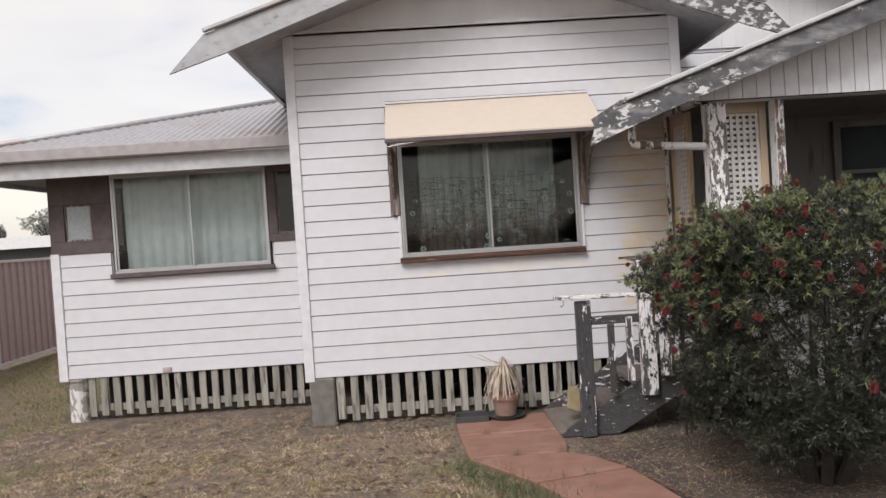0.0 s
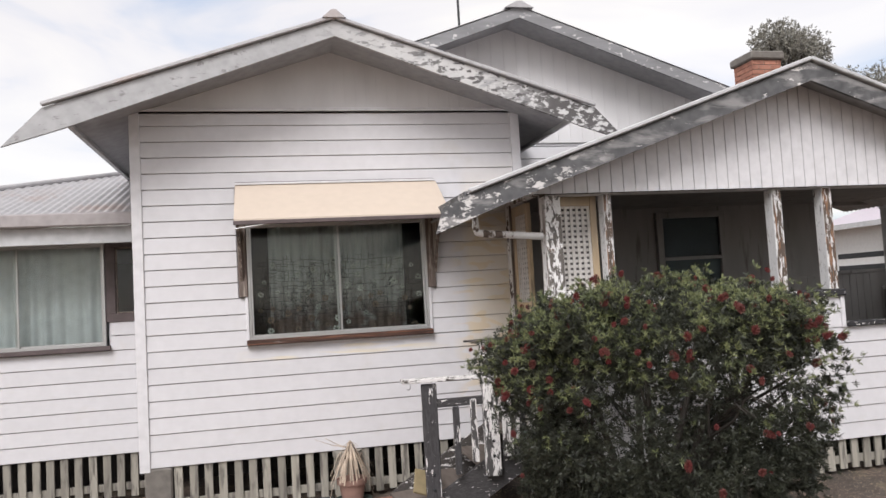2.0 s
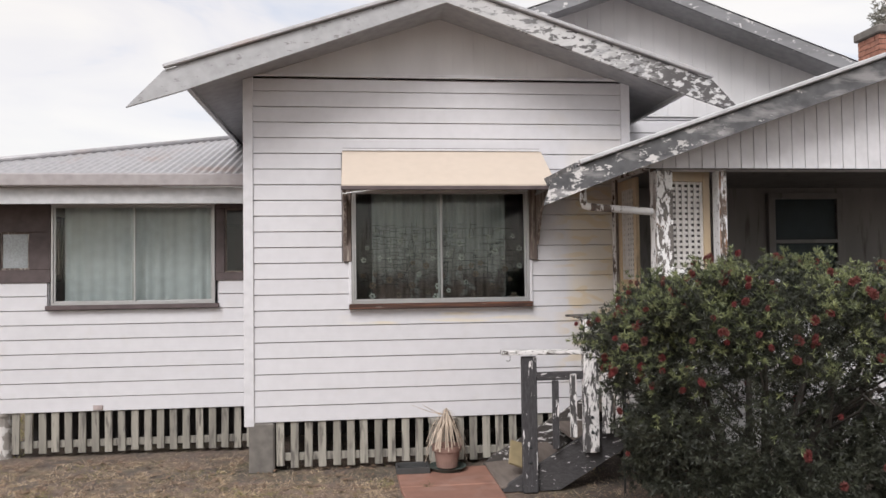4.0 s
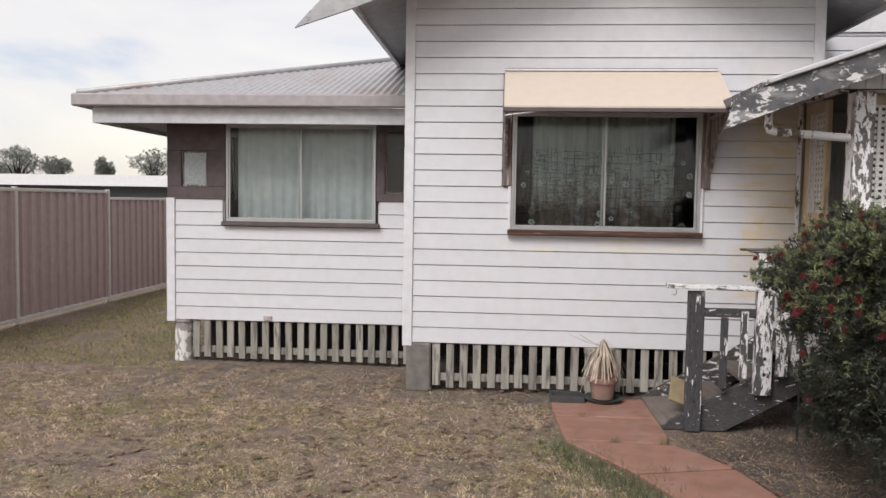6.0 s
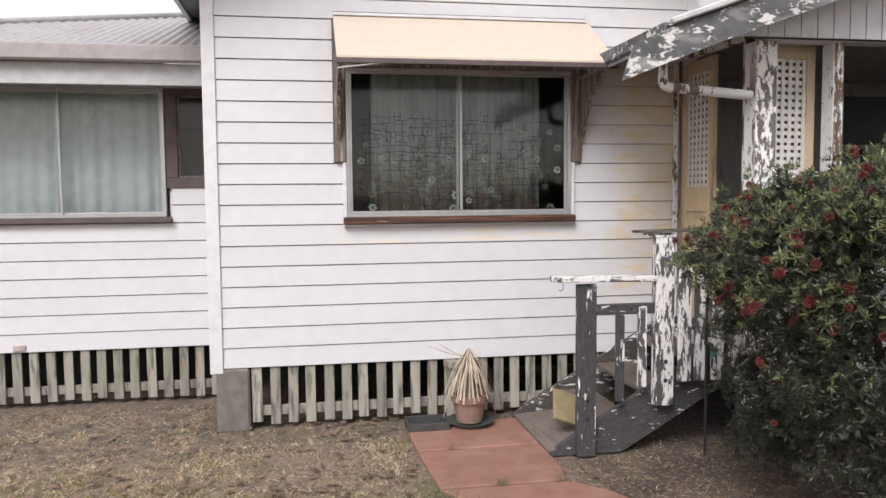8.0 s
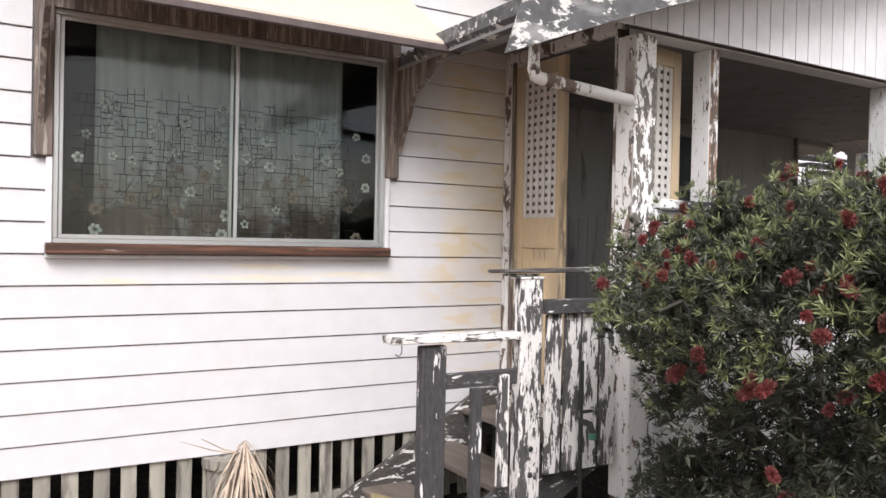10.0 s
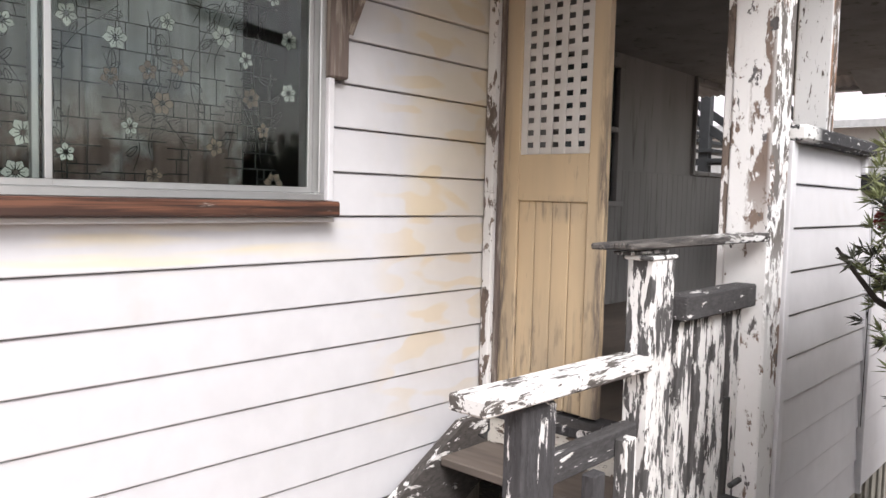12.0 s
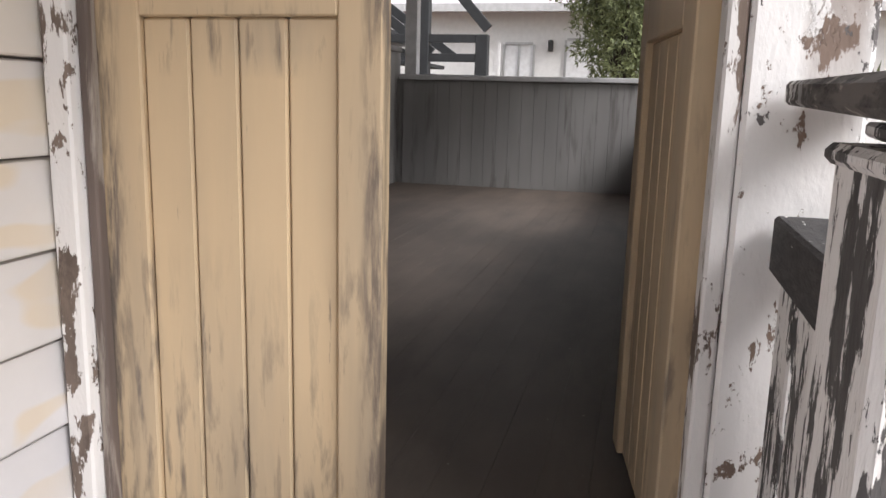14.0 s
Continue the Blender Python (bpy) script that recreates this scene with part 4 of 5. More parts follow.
# porch gable and roof
PX, PZ, PS, PY = 4.65, 3.575, 0.345, 5.98
pg = thing("wall_porch_gable", (PX, V, 2.62), "off-white boarded porch gable with vertical joints", "", kind="structure")
bm = bmesh.new()
prism(bm, [(2.2, 2.555), (7.45, 2.555), (7.45, roofz(7.45, PX, PZ, PS) - 0.048), (PX, PZ - 0.06), (2.2, roofz(2.2, PX, PZ, PS) - 0.05)], (V - 0.05, V - 0.022))
part("gable_backing", bm, M["joint"], pg)
x = 2.0
while x < 8.0:
    bm = bmesh.new()
    a, b = x + 0.003, x + 0.107
    if roofz(a, PX, PZ, PS) - 0.05 > 2.58 and roofz(b, PX, PZ, PS) - 0.05 > 2.58:
        prism(bm, [(a, 2.56), (b, 2.56), (b, roofz(b, PX, PZ, PS) - 0.05), (a, roofz(a, PX, PZ, PS) - 0.05)], (V - 0.062, V - 0.05))
        part("gable_board", bm, M["trim"], pg)
    else:
        bm.free()
    x += 0.11
pr = thing("roof_porch", (PX, V, PZ), "corrugated iron porch roof with peeling barge boards", "", kind="structure")
for sgn in (-1, 1):
    xe = PX + (2.95 if sgn > 0 else -3.1)
    zk = roofz(xe, PX, PZ, PS)
    bm = bmesh.new()
    corrugated(bm, ((PX, PY - 0.01, PZ + 0.03), (PX, 9.2 if sgn > 0 else 7.44, PZ + 0.03)), (sgn, 0, -PS), lambda s: abs(xe - PX) * math.hypot(1, PS) + 0.01)
    part("roof_sheet", bm, M["roof"], pr, smooth=True)
    bm = bmesh.new()
    prism(bm, [(PX, PZ + 0.02), (xe, zk + 0.02), (xe + sgn * 0.2, zk - 0.07), (xe + sgn * 0.27, zk - 0.27), (xe - sgn * 0.3, zk - 0.05), (PX, PZ - 0.14)], (PY, PY + 0.03))
    part("barge_board", bm, M["barge_dark"], pr, "dark weathered barge board with white flakes")
    bm = bmesh.new()
    beam(bm, (PX, PY - 0.01, PZ + 0.05), (xe, PY - 0.01, zk + 0.05), 0.05, 0.035, 0.008)
    part("barge_capping", bm, M["fascia"], pr)
    bm = bmesh.new()
    prism(bm, [(PX, PZ - 0.02), (xe, zk - 0.03), (xe, zk - 0.05), (PX, PZ - 0.04)], (PY + 0.03, 7.43))
    part("soffit_lining", bm, M["soffit"], pr)
    bm = bmesh.new()
    xx = xe - sgn * 0.04
    zk += 0.055
    prism(bm, [(xx - 0.06, zk + 0.0), (xx - 0.06, zk - 0.07), (xx - 0.03, zk - 0.10), (xx + 0.03, zk - 0.10), (xx + 0.06, zk - 0.07), (xx + 0.06, zk)], (PY + 0.04, 7.2))
    part("gutter", bm, M["barge_dark"], pr, "old dark gutter")
dp = thing("downpipe", (1.7, 6.38, 2.25), "cranked white downpipe stub with flaking paint below the porch gutter", "downpipe")
bm = bmesh.new()
tube(bm, [(1.70, 6.38, 2.45), (1.70, 6.38, 2.30), (1.712, 6.38, 2.27), (1.74, 6.378, 2.26), (2.26, 6.35, 2.215)], 0.03, 12)
part("pipe", bm, M["peel_light"], dp, smooth=True)

# ---- door ----
dj = thing("door_frame_1", (VX0, W, FZ), "weathered timber door frame at the top of the steps", "", kind="structure")
for a in ((2.296, 2.40, 7.405, W - 0.001, FZ, 2.66), (2.30, 2.40, V + 0.131, V + 0.155, FZ, 2.60), (2.33, 2.39, V + 0.135, 7.40, 2.60, 2.66)):
    bm = bmesh.new()
    box(bm, *a, 0.004)
    part("jamb", bm, M["peel_light"], dj)
bm = bmesh.new()
box(bm, 2.318, 2.339, 7.385, 7.404, FZ + 0.016, 2.60, 0.003)
part("door_stop", bm, M["casing"], dj, "bare brown weathered door stop")
bm = bmesh.new()
box(bm, 2.24, 2.44, V + 0.135, 7.44, FZ - 0.02, FZ + 0.015, 0.005)
part("threshold", bm, M["peel_dark"], dj, "dark worn threshold")


def door_leaf(name, width, label):
    """A leaf along +x from the hinge at the origin, its outer face towards -y."""
    t = thing(name, (0, 0, 0), label, "", kind="structure")
    z0, z1, s, e = 0.0, 1.86, 0.085, 0.066
    for nm, a in (("stile", (0, s, z0, z1)), ("stile", (width - e, width, z0, z1)), ("top_rail", (s, width - e, z1 - 0.09, z1)), ("lock_rail", (s, width - e, 0.781, 0.957))):
        bm = bmesh.new()
        box(bm, a[0], a[1], 0, 0.035, a[2], a[3], 0.003)
        part(nm, bm, M["yellow_stile"] if nm == "stile" else M["yellow"], t)
    n = 4
    w = (width - s - e) / n
    for i in range(n):
        bm = bmesh.new()
        box(bm, s + i * w + 0.001, s + (i + 1) * w - 0.001, 0.008, 0.024, 0.0, 0.781, 0.004)
        part("door_board", bm, M["yellow"], t)
    lw, p = 0.027, (width - s - e - 0.027) / 5
    for i in range(6):
        bm = bmesh.new()
        box(bm, s + i * p, s + i * p + lw, 0.010, 0.016, 0.957, z1 - 0.09)
        part("lath", bm, M["lattice"], t)
    k, hp = 0, 0.0465
    while 0.957 + k * hp + 0.02 < z1 - 0.09:
        bm = bmesh.new()
        box(bm, s, width - e, 0.016, 0.022, 0.957 + k * hp, 0.957 + k * hp + 0.026)
        part("lath", bm, M["lattice"], t)
        k += 1
    return t


d1 = door_leaf("door_1", 0.46, "closed narrow yellow boarded door leaf with white lattice")
d1.location, d1.rotation_euler = (2.34, 7.40, FZ + 0.03), (0, 0, -math.pi / 2)
d2 = door_leaf("door_2", 0.46, "open narrow yellow boarded door leaf with white lattice")
d2.location, d2.rotation_euler = (2.40, 6.505, FZ + 0.03), (0, 0, radians(9))

for hz in (0.16, 1.55):
    bm = bmesh.new()
    box(bm, -0.004, 0.0, 0.002, 0.034, hz, hz + 0.10, 0.001)
    part("hinge", bm, M["vent"], d2, "rusty steel hinge")

# ---- stairs ----
st = thing("front_steps", (1.7, 6.9, 0), "four weathered timber steps between dark peeling stringers up to the door", "stairs")
for yy in (6.488, 7.36):
    bm = bmesh.new()
    prism(bm, [(1.02, 0.0), (1.10, 0.07), (2.12, 0.66), (2.30, 0.66), (2.30, 0.44), (2.2, 0.40), (1.50, 0.0)], (yy, yy + 0.045))
    part("stringer", bm, M["peel_dark_x"] if yy < 7 else M["peel_mid_x"], st, "dark stringer with flecks of white paint")
for i in range(3):
    z = 0.19 + 0.185 * i
    xa = 1.35 + 0.315 * i
    bm = bmesh.new()
    box(bm, xa, xa + 0.275, 6.54, 7.36, z - 0.035, z, 0.006)
    part("tread", bm, M["bare"], st)
bm = bmesh.new()
box(bm, 2.252, 2.283, 6.54, 7.36, 0.5, FZ - 0.02, 0.003)
part("riser", bm, M["riser"], st)
nl = thing("stair_newel", (1.265, 6.4, 0), "square lower newel post, black timber with scraps of white paint", "newel post")
bm = bmesh.new()
box(bm, 1.19, 1.31, 6.43, 6.485, 0, 1.072, 0.006)
part("post", bm, M["peel_dark"], nl)
nu = thing("stair_newel", (1.785, 6.4, 0.3), "square upper newel post, flaking white paint on dark timber", "newel post")
bm = bmesh.new()
box(bm, 1.69, 1.81, 6.412, 6.487, 0.30, 1.36, 0.006)
part("post", bm, M["peel"], nu)
bm = bmesh.new()
box(bm, 1.67, 1.815, 6.408, 6.492, 1.354, 1.366, 0.004)
part("collar", bm, M["peel"], nu)
rl = thing("stair_railing", (1.4, 6.37, 1.1), "timber stair railing with cracked flaking white paint", "railing")
bm = bmesh.new()
beam(bm, (1.03, 6.45, 1.108), (1.69, 6.45, 1.10), 0.095, 0.034, 0.004)
part("handrail", bm, M["peel_x"], rl, "cracked white handrail")
bm = bmesh.new()
box(bm, 1.31, 1.69, 6.44, 6.48, 0.88, 0.945, 0.004)
part("mid_rail", bm, M["peel_dark_x"], rl)
for x in (1.43, 1.575):
    bm = bmesh.new()
    box(bm, x, x + 0.05, 6.405, 6.439, 0.21 + (x - 1.2) * 0.58, 0.88 if x < 1.5 else 0.93, 0.003)
    part("baluster", bm, M["peel_dark"] if x < 1.5 else M["peel"], rl)
bm = bmesh.new()
beam(bm, (1.60, 6.452, 1.385), (2.284, 6.369, 1.404), 0.058, 0.026, 0.004)
for v in bm.verts:
    v.co.z += 0.010 * max(0, 1 - (v.co.x - 1.60) / 0.30) * (1 if v.co.z < 1.385 + (v.co.x - 1.6) * 0.028 else 0)
part("top_cap", bm, M["cap"], rl, "bare grey split capping board")
bm = bmesh.new()
beam(bm, (1.57, 6.503, 1.383), (2.284, 6.42, 1.401), 0.044, 0.026, 0.004)
for v in bm.verts:
    v.co.z += 0.011 * max(0, 1 - (v.co.x - 1.56) / 0.30) * (1 if v.co.z < 1.383 + (v.co.x - 1.56) * 0.025 else 0)
part("top_cap", bm, M["cap"], rl, "bare grey split capping board")
bm = bmesh.new()
beam(bm, (1.63, 6.47, 1.372), (1.80, 6.45, 1.374), 0.05, 0.008, 0.002)
part("packer", bm, M["peel"], rl)
bm = bmesh.new()
box(bm, 1.81, 2.284, 6.375, 6.44, 1.195, 1.262, 0.004)
part("mid_rail", bm, M["peel_dark_x"], rl)
for i in range(4):
    x = 1.835 + i * 0.112
    bm = bmesh.new()
    box(bm, x, x + 0.085, 6.405, 6.43, 0.45, 1.19, 0.003)
    part("baluster", bm, M["peel"], rl)


# ---- base: slats and stumps ----
def slats(x0, x1, y, z0, z1, name, label):
    t = thing(name, ((x0 + x1) / 2, y, 0), label, "", kind="structure")
    x, me = x0, None
    rnd = random.Random(int(x0 * 100))
    bm = bmesh.new()
    box(bm, 0, 0.07, 0, 0.02, 0, z1 - z0, 0.002)
    me = bpy.data.meshes.new("slat")
    bm.to_mesh(me), bm.free()
    me.materials.append(M["slat"])
    while x < x1 - 0.06:
        ob = new("slat", me)
        ob.parent = t
        ob.location = Vector((x + rnd.uniform(-0.004, 0.004), y, z0 + rnd.uniform(-0.012, 0.012))) - t.location
        ob.rotation_euler = (0, rnd.uniform(-0.012, 0.012), 0)
        x += 0.1245
    bm = bmesh.new()
    box(bm, x0, x1, y + 0.022, y + 0.05, z0 + 0.05, z0 + 0.12, 0.003)
    part("batten", bm, M["slat"], t)
    return t


slats(-0.83, 2.4, W + 0.02, 0.03, 0.45, "base_slats_bay", "spaced weathered timber slats under the bay")
slats(-3.46, -1.12, L + 0.02, 0.03, 0.45, "base_slats_wing", "spaced weathered timber slats under the wing")
slats(2.7, 7.6, V + 0.03, 0.02, 0.29, "base_slats_verandah", "spaced weathered timber slats under the verandah")
bm = bmesh.new()
box(bm, -1.07, -0.845, W - 0.01, W + 0.25, -0.02, 0.43, 0.015)
tagged(part("house_stump", bm, M["stump"]), "square dark grey concrete stump under the bay's corner", "stump")
bm = bmesh.new()
lathe(bm, [(0.105, -0.02), (0.10, 0.2), (0.10, 0.40), (0.115, 0.405), (0.115, 0.43)], -3.58, L + 0.1, 20)
tagged(part("house_stump", bm, M["stump_white"], smooth=False), "round timber stump with flaking white paint", "stump")
bm = bmesh.new()
lathe(bm, [(0.11, -0.02), (0.105, 0.38), (0.13, 0.385), (0.13, 0.43)], 0.66, W + 0.0, 20)
tagged(part("house_stump", bm, M["slat"]), "round grey timber stump behind the flower pot", "stump")
# added near-black sheet that stands for the shade seen between the slats
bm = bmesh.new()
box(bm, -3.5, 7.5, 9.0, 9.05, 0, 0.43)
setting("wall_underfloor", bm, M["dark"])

# ---- path ----
path = thing("path", (0.6, 6, 0), "red-brown concrete path slabs with cracked joints", "", kind="structure")
slabs = [[(0.22, 7.30), (1.10, 7.30), (1.04, 6.705), (0.228, 6.705)],
         [(0.228, 6.695), (1.04, 6.695), (1.035, 6.25), (1.0, 6.06), (0.265, 6.06)],
         [(0.27, 6.045), (1.0, 6.045), (1.16, 5.88), (1.32, 5.60), (0.66, 5.42)],
         [(0.665, 5.405), (1.325, 5.585), (1.42, 5.2), (1.50, 4.75), (0.97, 4.70)],
         [(0.975, 4.685), (1.50, 4.735), (1.62, 3.9), (0.95, 3.9)],
         [(0.95, 3.885), (1.62, 3.885), (1.7, 2.9), (0.9, 2.9)]]
for s in slabs:
    bm = bmesh.new()
    prism(bm, s, (-0.05, 0.018), "z")
    bmesh.ops.scale(bm, vec=(0.985, 0.972, 1), space=Matrix.Translation(-sum((v.co for v in bm.verts), Vector()) / len(bm.verts)), verts=bm.verts)
    bmesh.ops.bevel(bm, geom=[ed for ed in bm.edges], offset=0.009, segments=1, affect="EDGES")
    part("slab", bm, M["path"], path)

# ---- pot, tray ----
pot = thing("flower_pot", (0.67, 7.2, 0.02), "terracotta pot with a dead drooping straw-coloured plant, on a dark saucer", "plant pot")
bm = bmesh.new()
lathe(bm, [(0.09, 0.045), (0.115, 0.19), (0.13, 0.19), (0.132, 0.235), (0.118, 0.235), (0.112, 0.2), (0.001, 0.195)], 0.67, 7.2)
part("pot", bm, M["terracotta"], pot, smooth=False)
bm = bmesh.new()
lathe(bm, [(0.13, 0.018), (0.165, 0.055), (0.172, 0.055), (0.16, 0.045), (0.125, 0.03), (0.001, 0.03)], 0.67, 7.2)
part("saucer", bm, M["saucer"], pot)
rnd = random.Random(5)
bm = bmesh.new()
tube(bm, [(0.67, 7.2, 0.19), (0.675, 7.2, 0.35), (0.665, 7.19, 0.50)], [0.022, 0.018, 0.012], 8)
for i in range(80):
    a, h, out = rnd.uniform(0, 6.283), rnd.uniform(0.44, 0.56), rnd.uniform(0.12, 0.24)
    w = rnd.uniform(0.002, 0.0055)
    drop = rnd.uniform(0.06, 0.34)
    if math.sin(a) < -0.5:
        drop = max(drop, 0.22)
    c, s = math.cos(a), math.sin(a)
    pts = [(0.67, 7.2, h), (0.67 + c * out * 0.25, 7.2 + s * out * 0.25, h - 0.03), (0.67 + c * out * 0.66, 7.2 + s * out * 0.66, (h + drop) / 2 + 0.01), (0.67 + c * out, 7.2 + s * out, drop)]
    prev = None
    for p in pts:
        row = (bm.verts.new((p[0] - s * w, p[1] + c * w, p[2])), bm.verts.new((p[0] + s * w, p[1] - c * w, p[2])))
        if prev:
            bm.faces.new((prev[0], prev[1], row[1], row[0]))
        prev = row
for a, ln in ((2.9, 0.32), (2.6, 0.25), (3.3, 0.22)):
    tube(bm, [(0.67, 7.2, 0.49), (0.67 + math.cos(a) * ln * 0.5, 7.2, 0.53), (0.67 + math.cos(a) * ln, 7.15, 0.60)], [0.004, 0.003, 0.001], 5)
part("dead_plant", bm, M["straw"], pot, "dry straw-coloured drooping leaves")
bm = bmesh.new()
box(bm, 0.23, 0.50, 7.10, 7.30, 0.018, 0.03, 0.004)
for a in ((0.22, 0.51, 7.09, 7.105), (0.22, 0.51, 7.295, 7.31), (0.22, 0.235, 7.105, 7.295), (0.495, 0.51, 7.105, 7.295)):
    box(bm, *a, 0.018, 0.07, 0.003)
tagged(part("plant_tray", bm, M["tray"]), "black plastic plant tray on the path by the slats", "tray")

# ---- fence and beyond ----
FX = -6.63
for i in range(6):
    ya, up = 12.57 - 2.37 * 3 + 2.37 * i, 0.11 if i < 3 else 0.0
    pn = thing("fence_panel", (FX, ya, 0), "mauve-brown corrugated steel fence panel with cream rails", "fence panel", "fence panels along the boundary")
    bm = bmesh.new()
    vs = []
    y, k = ya, 0
    seg = [(0.0, 0), (0.10, 0), (0.125, 0.03), (0.19, 0.03), (0.215, 0)]
    prof = []
    while y < ya + 2.33:
        prof += [(y + a, b) for a, b in seg if y + a < ya + 2.36]
        y += 0.215
    prev = None
    for yy, dx in prof:
        row = (bm.verts.new((FX + dx, yy, 0.08)), bm.verts.new((FX + dx, yy, 1.66 + up)))
        if prev:
            bm.faces.new((prev[0], row[0], row[1], prev[1]))
        prev = row
    part("sheet", bm, M["fence"], pn)
    for z in (0.04, 1.65 + up):
        bm = bmesh.new()
        box(bm, FX - 0.01, FX + 0.04, ya, ya + 2.33, z, z + 0.045, 0.004)
        part("rail", bm, M["fence_post"], pn)
    bm = bmesh.new()
    box(bm, FX - 0.015, FX + 0.05, ya - 0.03, ya + 0.02, 0, 1.71 + (0.11 if i < 4 else 0.0), 0.005)
    part("fence_post", bm, M["fence_post"], pn)
sh = thing("neighbour_shed", (-16, 26, 0), "long low neighbouring shed with a white roof edge", "shed")
bm = bmesh.new()
box(bm, -40, -9, 26, 34, 0, 2.05)
part("wall", bm, M["dark_far"], sh)
bm = bmesh.new()
box(bm, -40.3, -8.7, 25.6, 34.3, 2.05, 2.42)
part("roof", bm, M["white_far"], sh)

# ---- chimney and mast ----
ch = thing("chimney", (8.0, 11.2, 0), "orange brick chimney with a dark concrete cap", "chimney")
bm = bmesh.new()
box(bm, 7.67, 8.16, 10.96, 11.44, 0.0, 5.23)
part("core", bm, M["mortar"], ch)
for r in range(11):
    z = 4.36 + r * 0.079
    for i in range(3):
        for lo, hi, west in ((7.65, 8.17, False), (10.952, 11.45, True)):
            x = lo + i * 0.218 - (0.1 if (r + west) % 2 else 0)
            a, b = max(x, lo), min(x + 0.208, hi)
            bm = bmesh.new()
            if west:
                box(bm, 7.655, 7.69, a, b, z, z + 0.07, 0.003)
            else:
                box(bm, a, b, 10.95, 10.99, z, z + 0.07, 0.003)
            part("brick", bm, M["brick"], ch)
bm = bmesh.new()
box(bm, 7.61, 8.21, 10.90, 11.50, 5.23, 5.36, 0.02)
part("cap", bm, M["stump"], ch)
mast = thing("aerial_mast", (2.9, 11, 5), "thin grey aerial mast on the main roof", "aerial")
bm = bmesh.new()
tube(bm, [(2.9, 11, 4.9), (2.9, 11, 8.5)], 0.018, 8)
part("pole", bm, M["steel"], mast)

bm = bmesh.new()
box(bm, 1.02, 1.45, 6.5, 7.30, 0.03, 0.055, 0.006, Euler((0, radians(-4), 0)).to_matrix(), (1.2, 6.9, 0.04))
tagged(part("loose_board", bm, M["bare"]), "loose grey board lying at the foot of the steps", "board")
bm = bmesh.new()
box(bm, 1.14, 1.38, 6.68, 6.92, 0.20, 0.225, 0.005, Euler((radians(42), radians(20), 0)).to_matrix(), (1.26, 6.8, 0.2))
tagged(part("loose_board", bm, M["yellow_tread"]), "tilted yellow painted loose tread on the bottom step", "board")
tap = thing("garden_tap", (1.98, 6.33, 0.3), "black garden tap on a thin dark standpipe beside the steps", "tap")
bm = bmesh.new()
tube(bm, [(1.98, 6.33, 0), (1.98, 6.33, 0.98)], 0.009, 8)
part("standpipe", bm, M["black"], tap)
bm = bmesh.new()
tube(bm, [(1.98, 6.335, 0.70), (1.98, 6.27, 0.70), (1.98, 6.25, 0.66)], 0.016, 8)
part("spout", bm, M["black"], tap)
bm = bmesh.new()
box(bm, 1.945, 2.015, 6.29, 6.305, 0.745, 0.76, 0.004)
part("handle", bm, M["black"], tap)
bm = bmesh.new()
tube(bm, [(1.98, 6.25, 0.665), (1.98, 6.25, 0.635)], 0.019, 10)
part("hose_fitting", bm, M["green_plastic"], tap, "green plastic hose fitting")

# back window and far side
def back_window(name, x0, x1, z0, z1, y):
    t = thing(name, ((x0 + x1) / 2, y, z0), "dark double-hung window in the verandah's back wall", "", kind="structure")
    for nm, a in (("frame", (x0, x1, z1 - 0.07, z1)), ("sill", (x0 - 0.04, x1 + 0.04, z0 - 0.04, z0)), ("frame", (x0, x0 + 0.08, z0, z1 - 0.07)), ("frame", (x1 - 0.08, x1, z0, z1 - 0.07)), ("meeting_rail", (x0 + 0.08, x1 - 0.08, (z0 + z1) / 2 - 0.02, (z0 + z1) / 2 + 0.02))):
        bm = bmesh.new()
        box(bm, a[0], a[1], y - 0.03, y + 0.034, a[2], a[3], 0.004)
        part(nm, bm, M["inner"], t)
    bm = bmesh.new()
    box(bm, x0 + 0.08, x1 - 0.08, y + 0.0, y + 0.004, z0, z1 - 0.07)
    part("pane", bm, M["net"], t)
    # added dark sheet standing for the unlit room behind the pane
    bm = bmesh.new()
    box(bm, x0 + 0.08, x1 - 0.08, y + 0.02, y + 0.03, z0, z1 - 0.07)
    part("blind", bm, M["dark_far"], t)


back_window("window_6", 4.5, 5.4, 1.5, 2.6, G2Y)
w7 = thing("window_7", (7.15, G2Y, 1.76), "unglazed opening at the verandah's back corner", "", kind="structure")
for a in ((6.78, 6.81, 1.80, 2.66), (6.78, 7.64, 1.76, 1.80)):
    bm = bmesh.new()
    box(bm, a[0], a[1], G2Y + 0.0, G2Y + 0.14, a[2], a[3], 0.004)
    part("frame", bm, M["inner"], w7)
bm = bmesh.new()
for k in range(60):
    x = 2.5 + k * 0.1
    if x < 7.5:
        box(bm, x, x + 0.098, G2Y + 0.02, G2Y + 0.034, FZ, 1.75, 0.003)
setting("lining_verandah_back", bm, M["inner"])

es = thing("outside_staircase", (10, 9, 0), "dark timber outdoor staircase with open treads beyond the verandah", "stairs")
for y, z in ((9.1, 2.9), (8.42, 2.1), (9.9, 3.4)):
    bm = bmesh.new()
    box(bm, 9.94, 10.06, y - 0.07, y + 0.07, 0, z, 0.006)
    part("post", bm, M["steel"], es)
for z in (2.06, 1.85, 1.62):
    bm = bmesh.new()
    box(bm, 9.95, 10.0, 8.36, 12.2, z - 0.05, z + 0.04, 0.004)
    part("rail", bm, M["steel"], es)
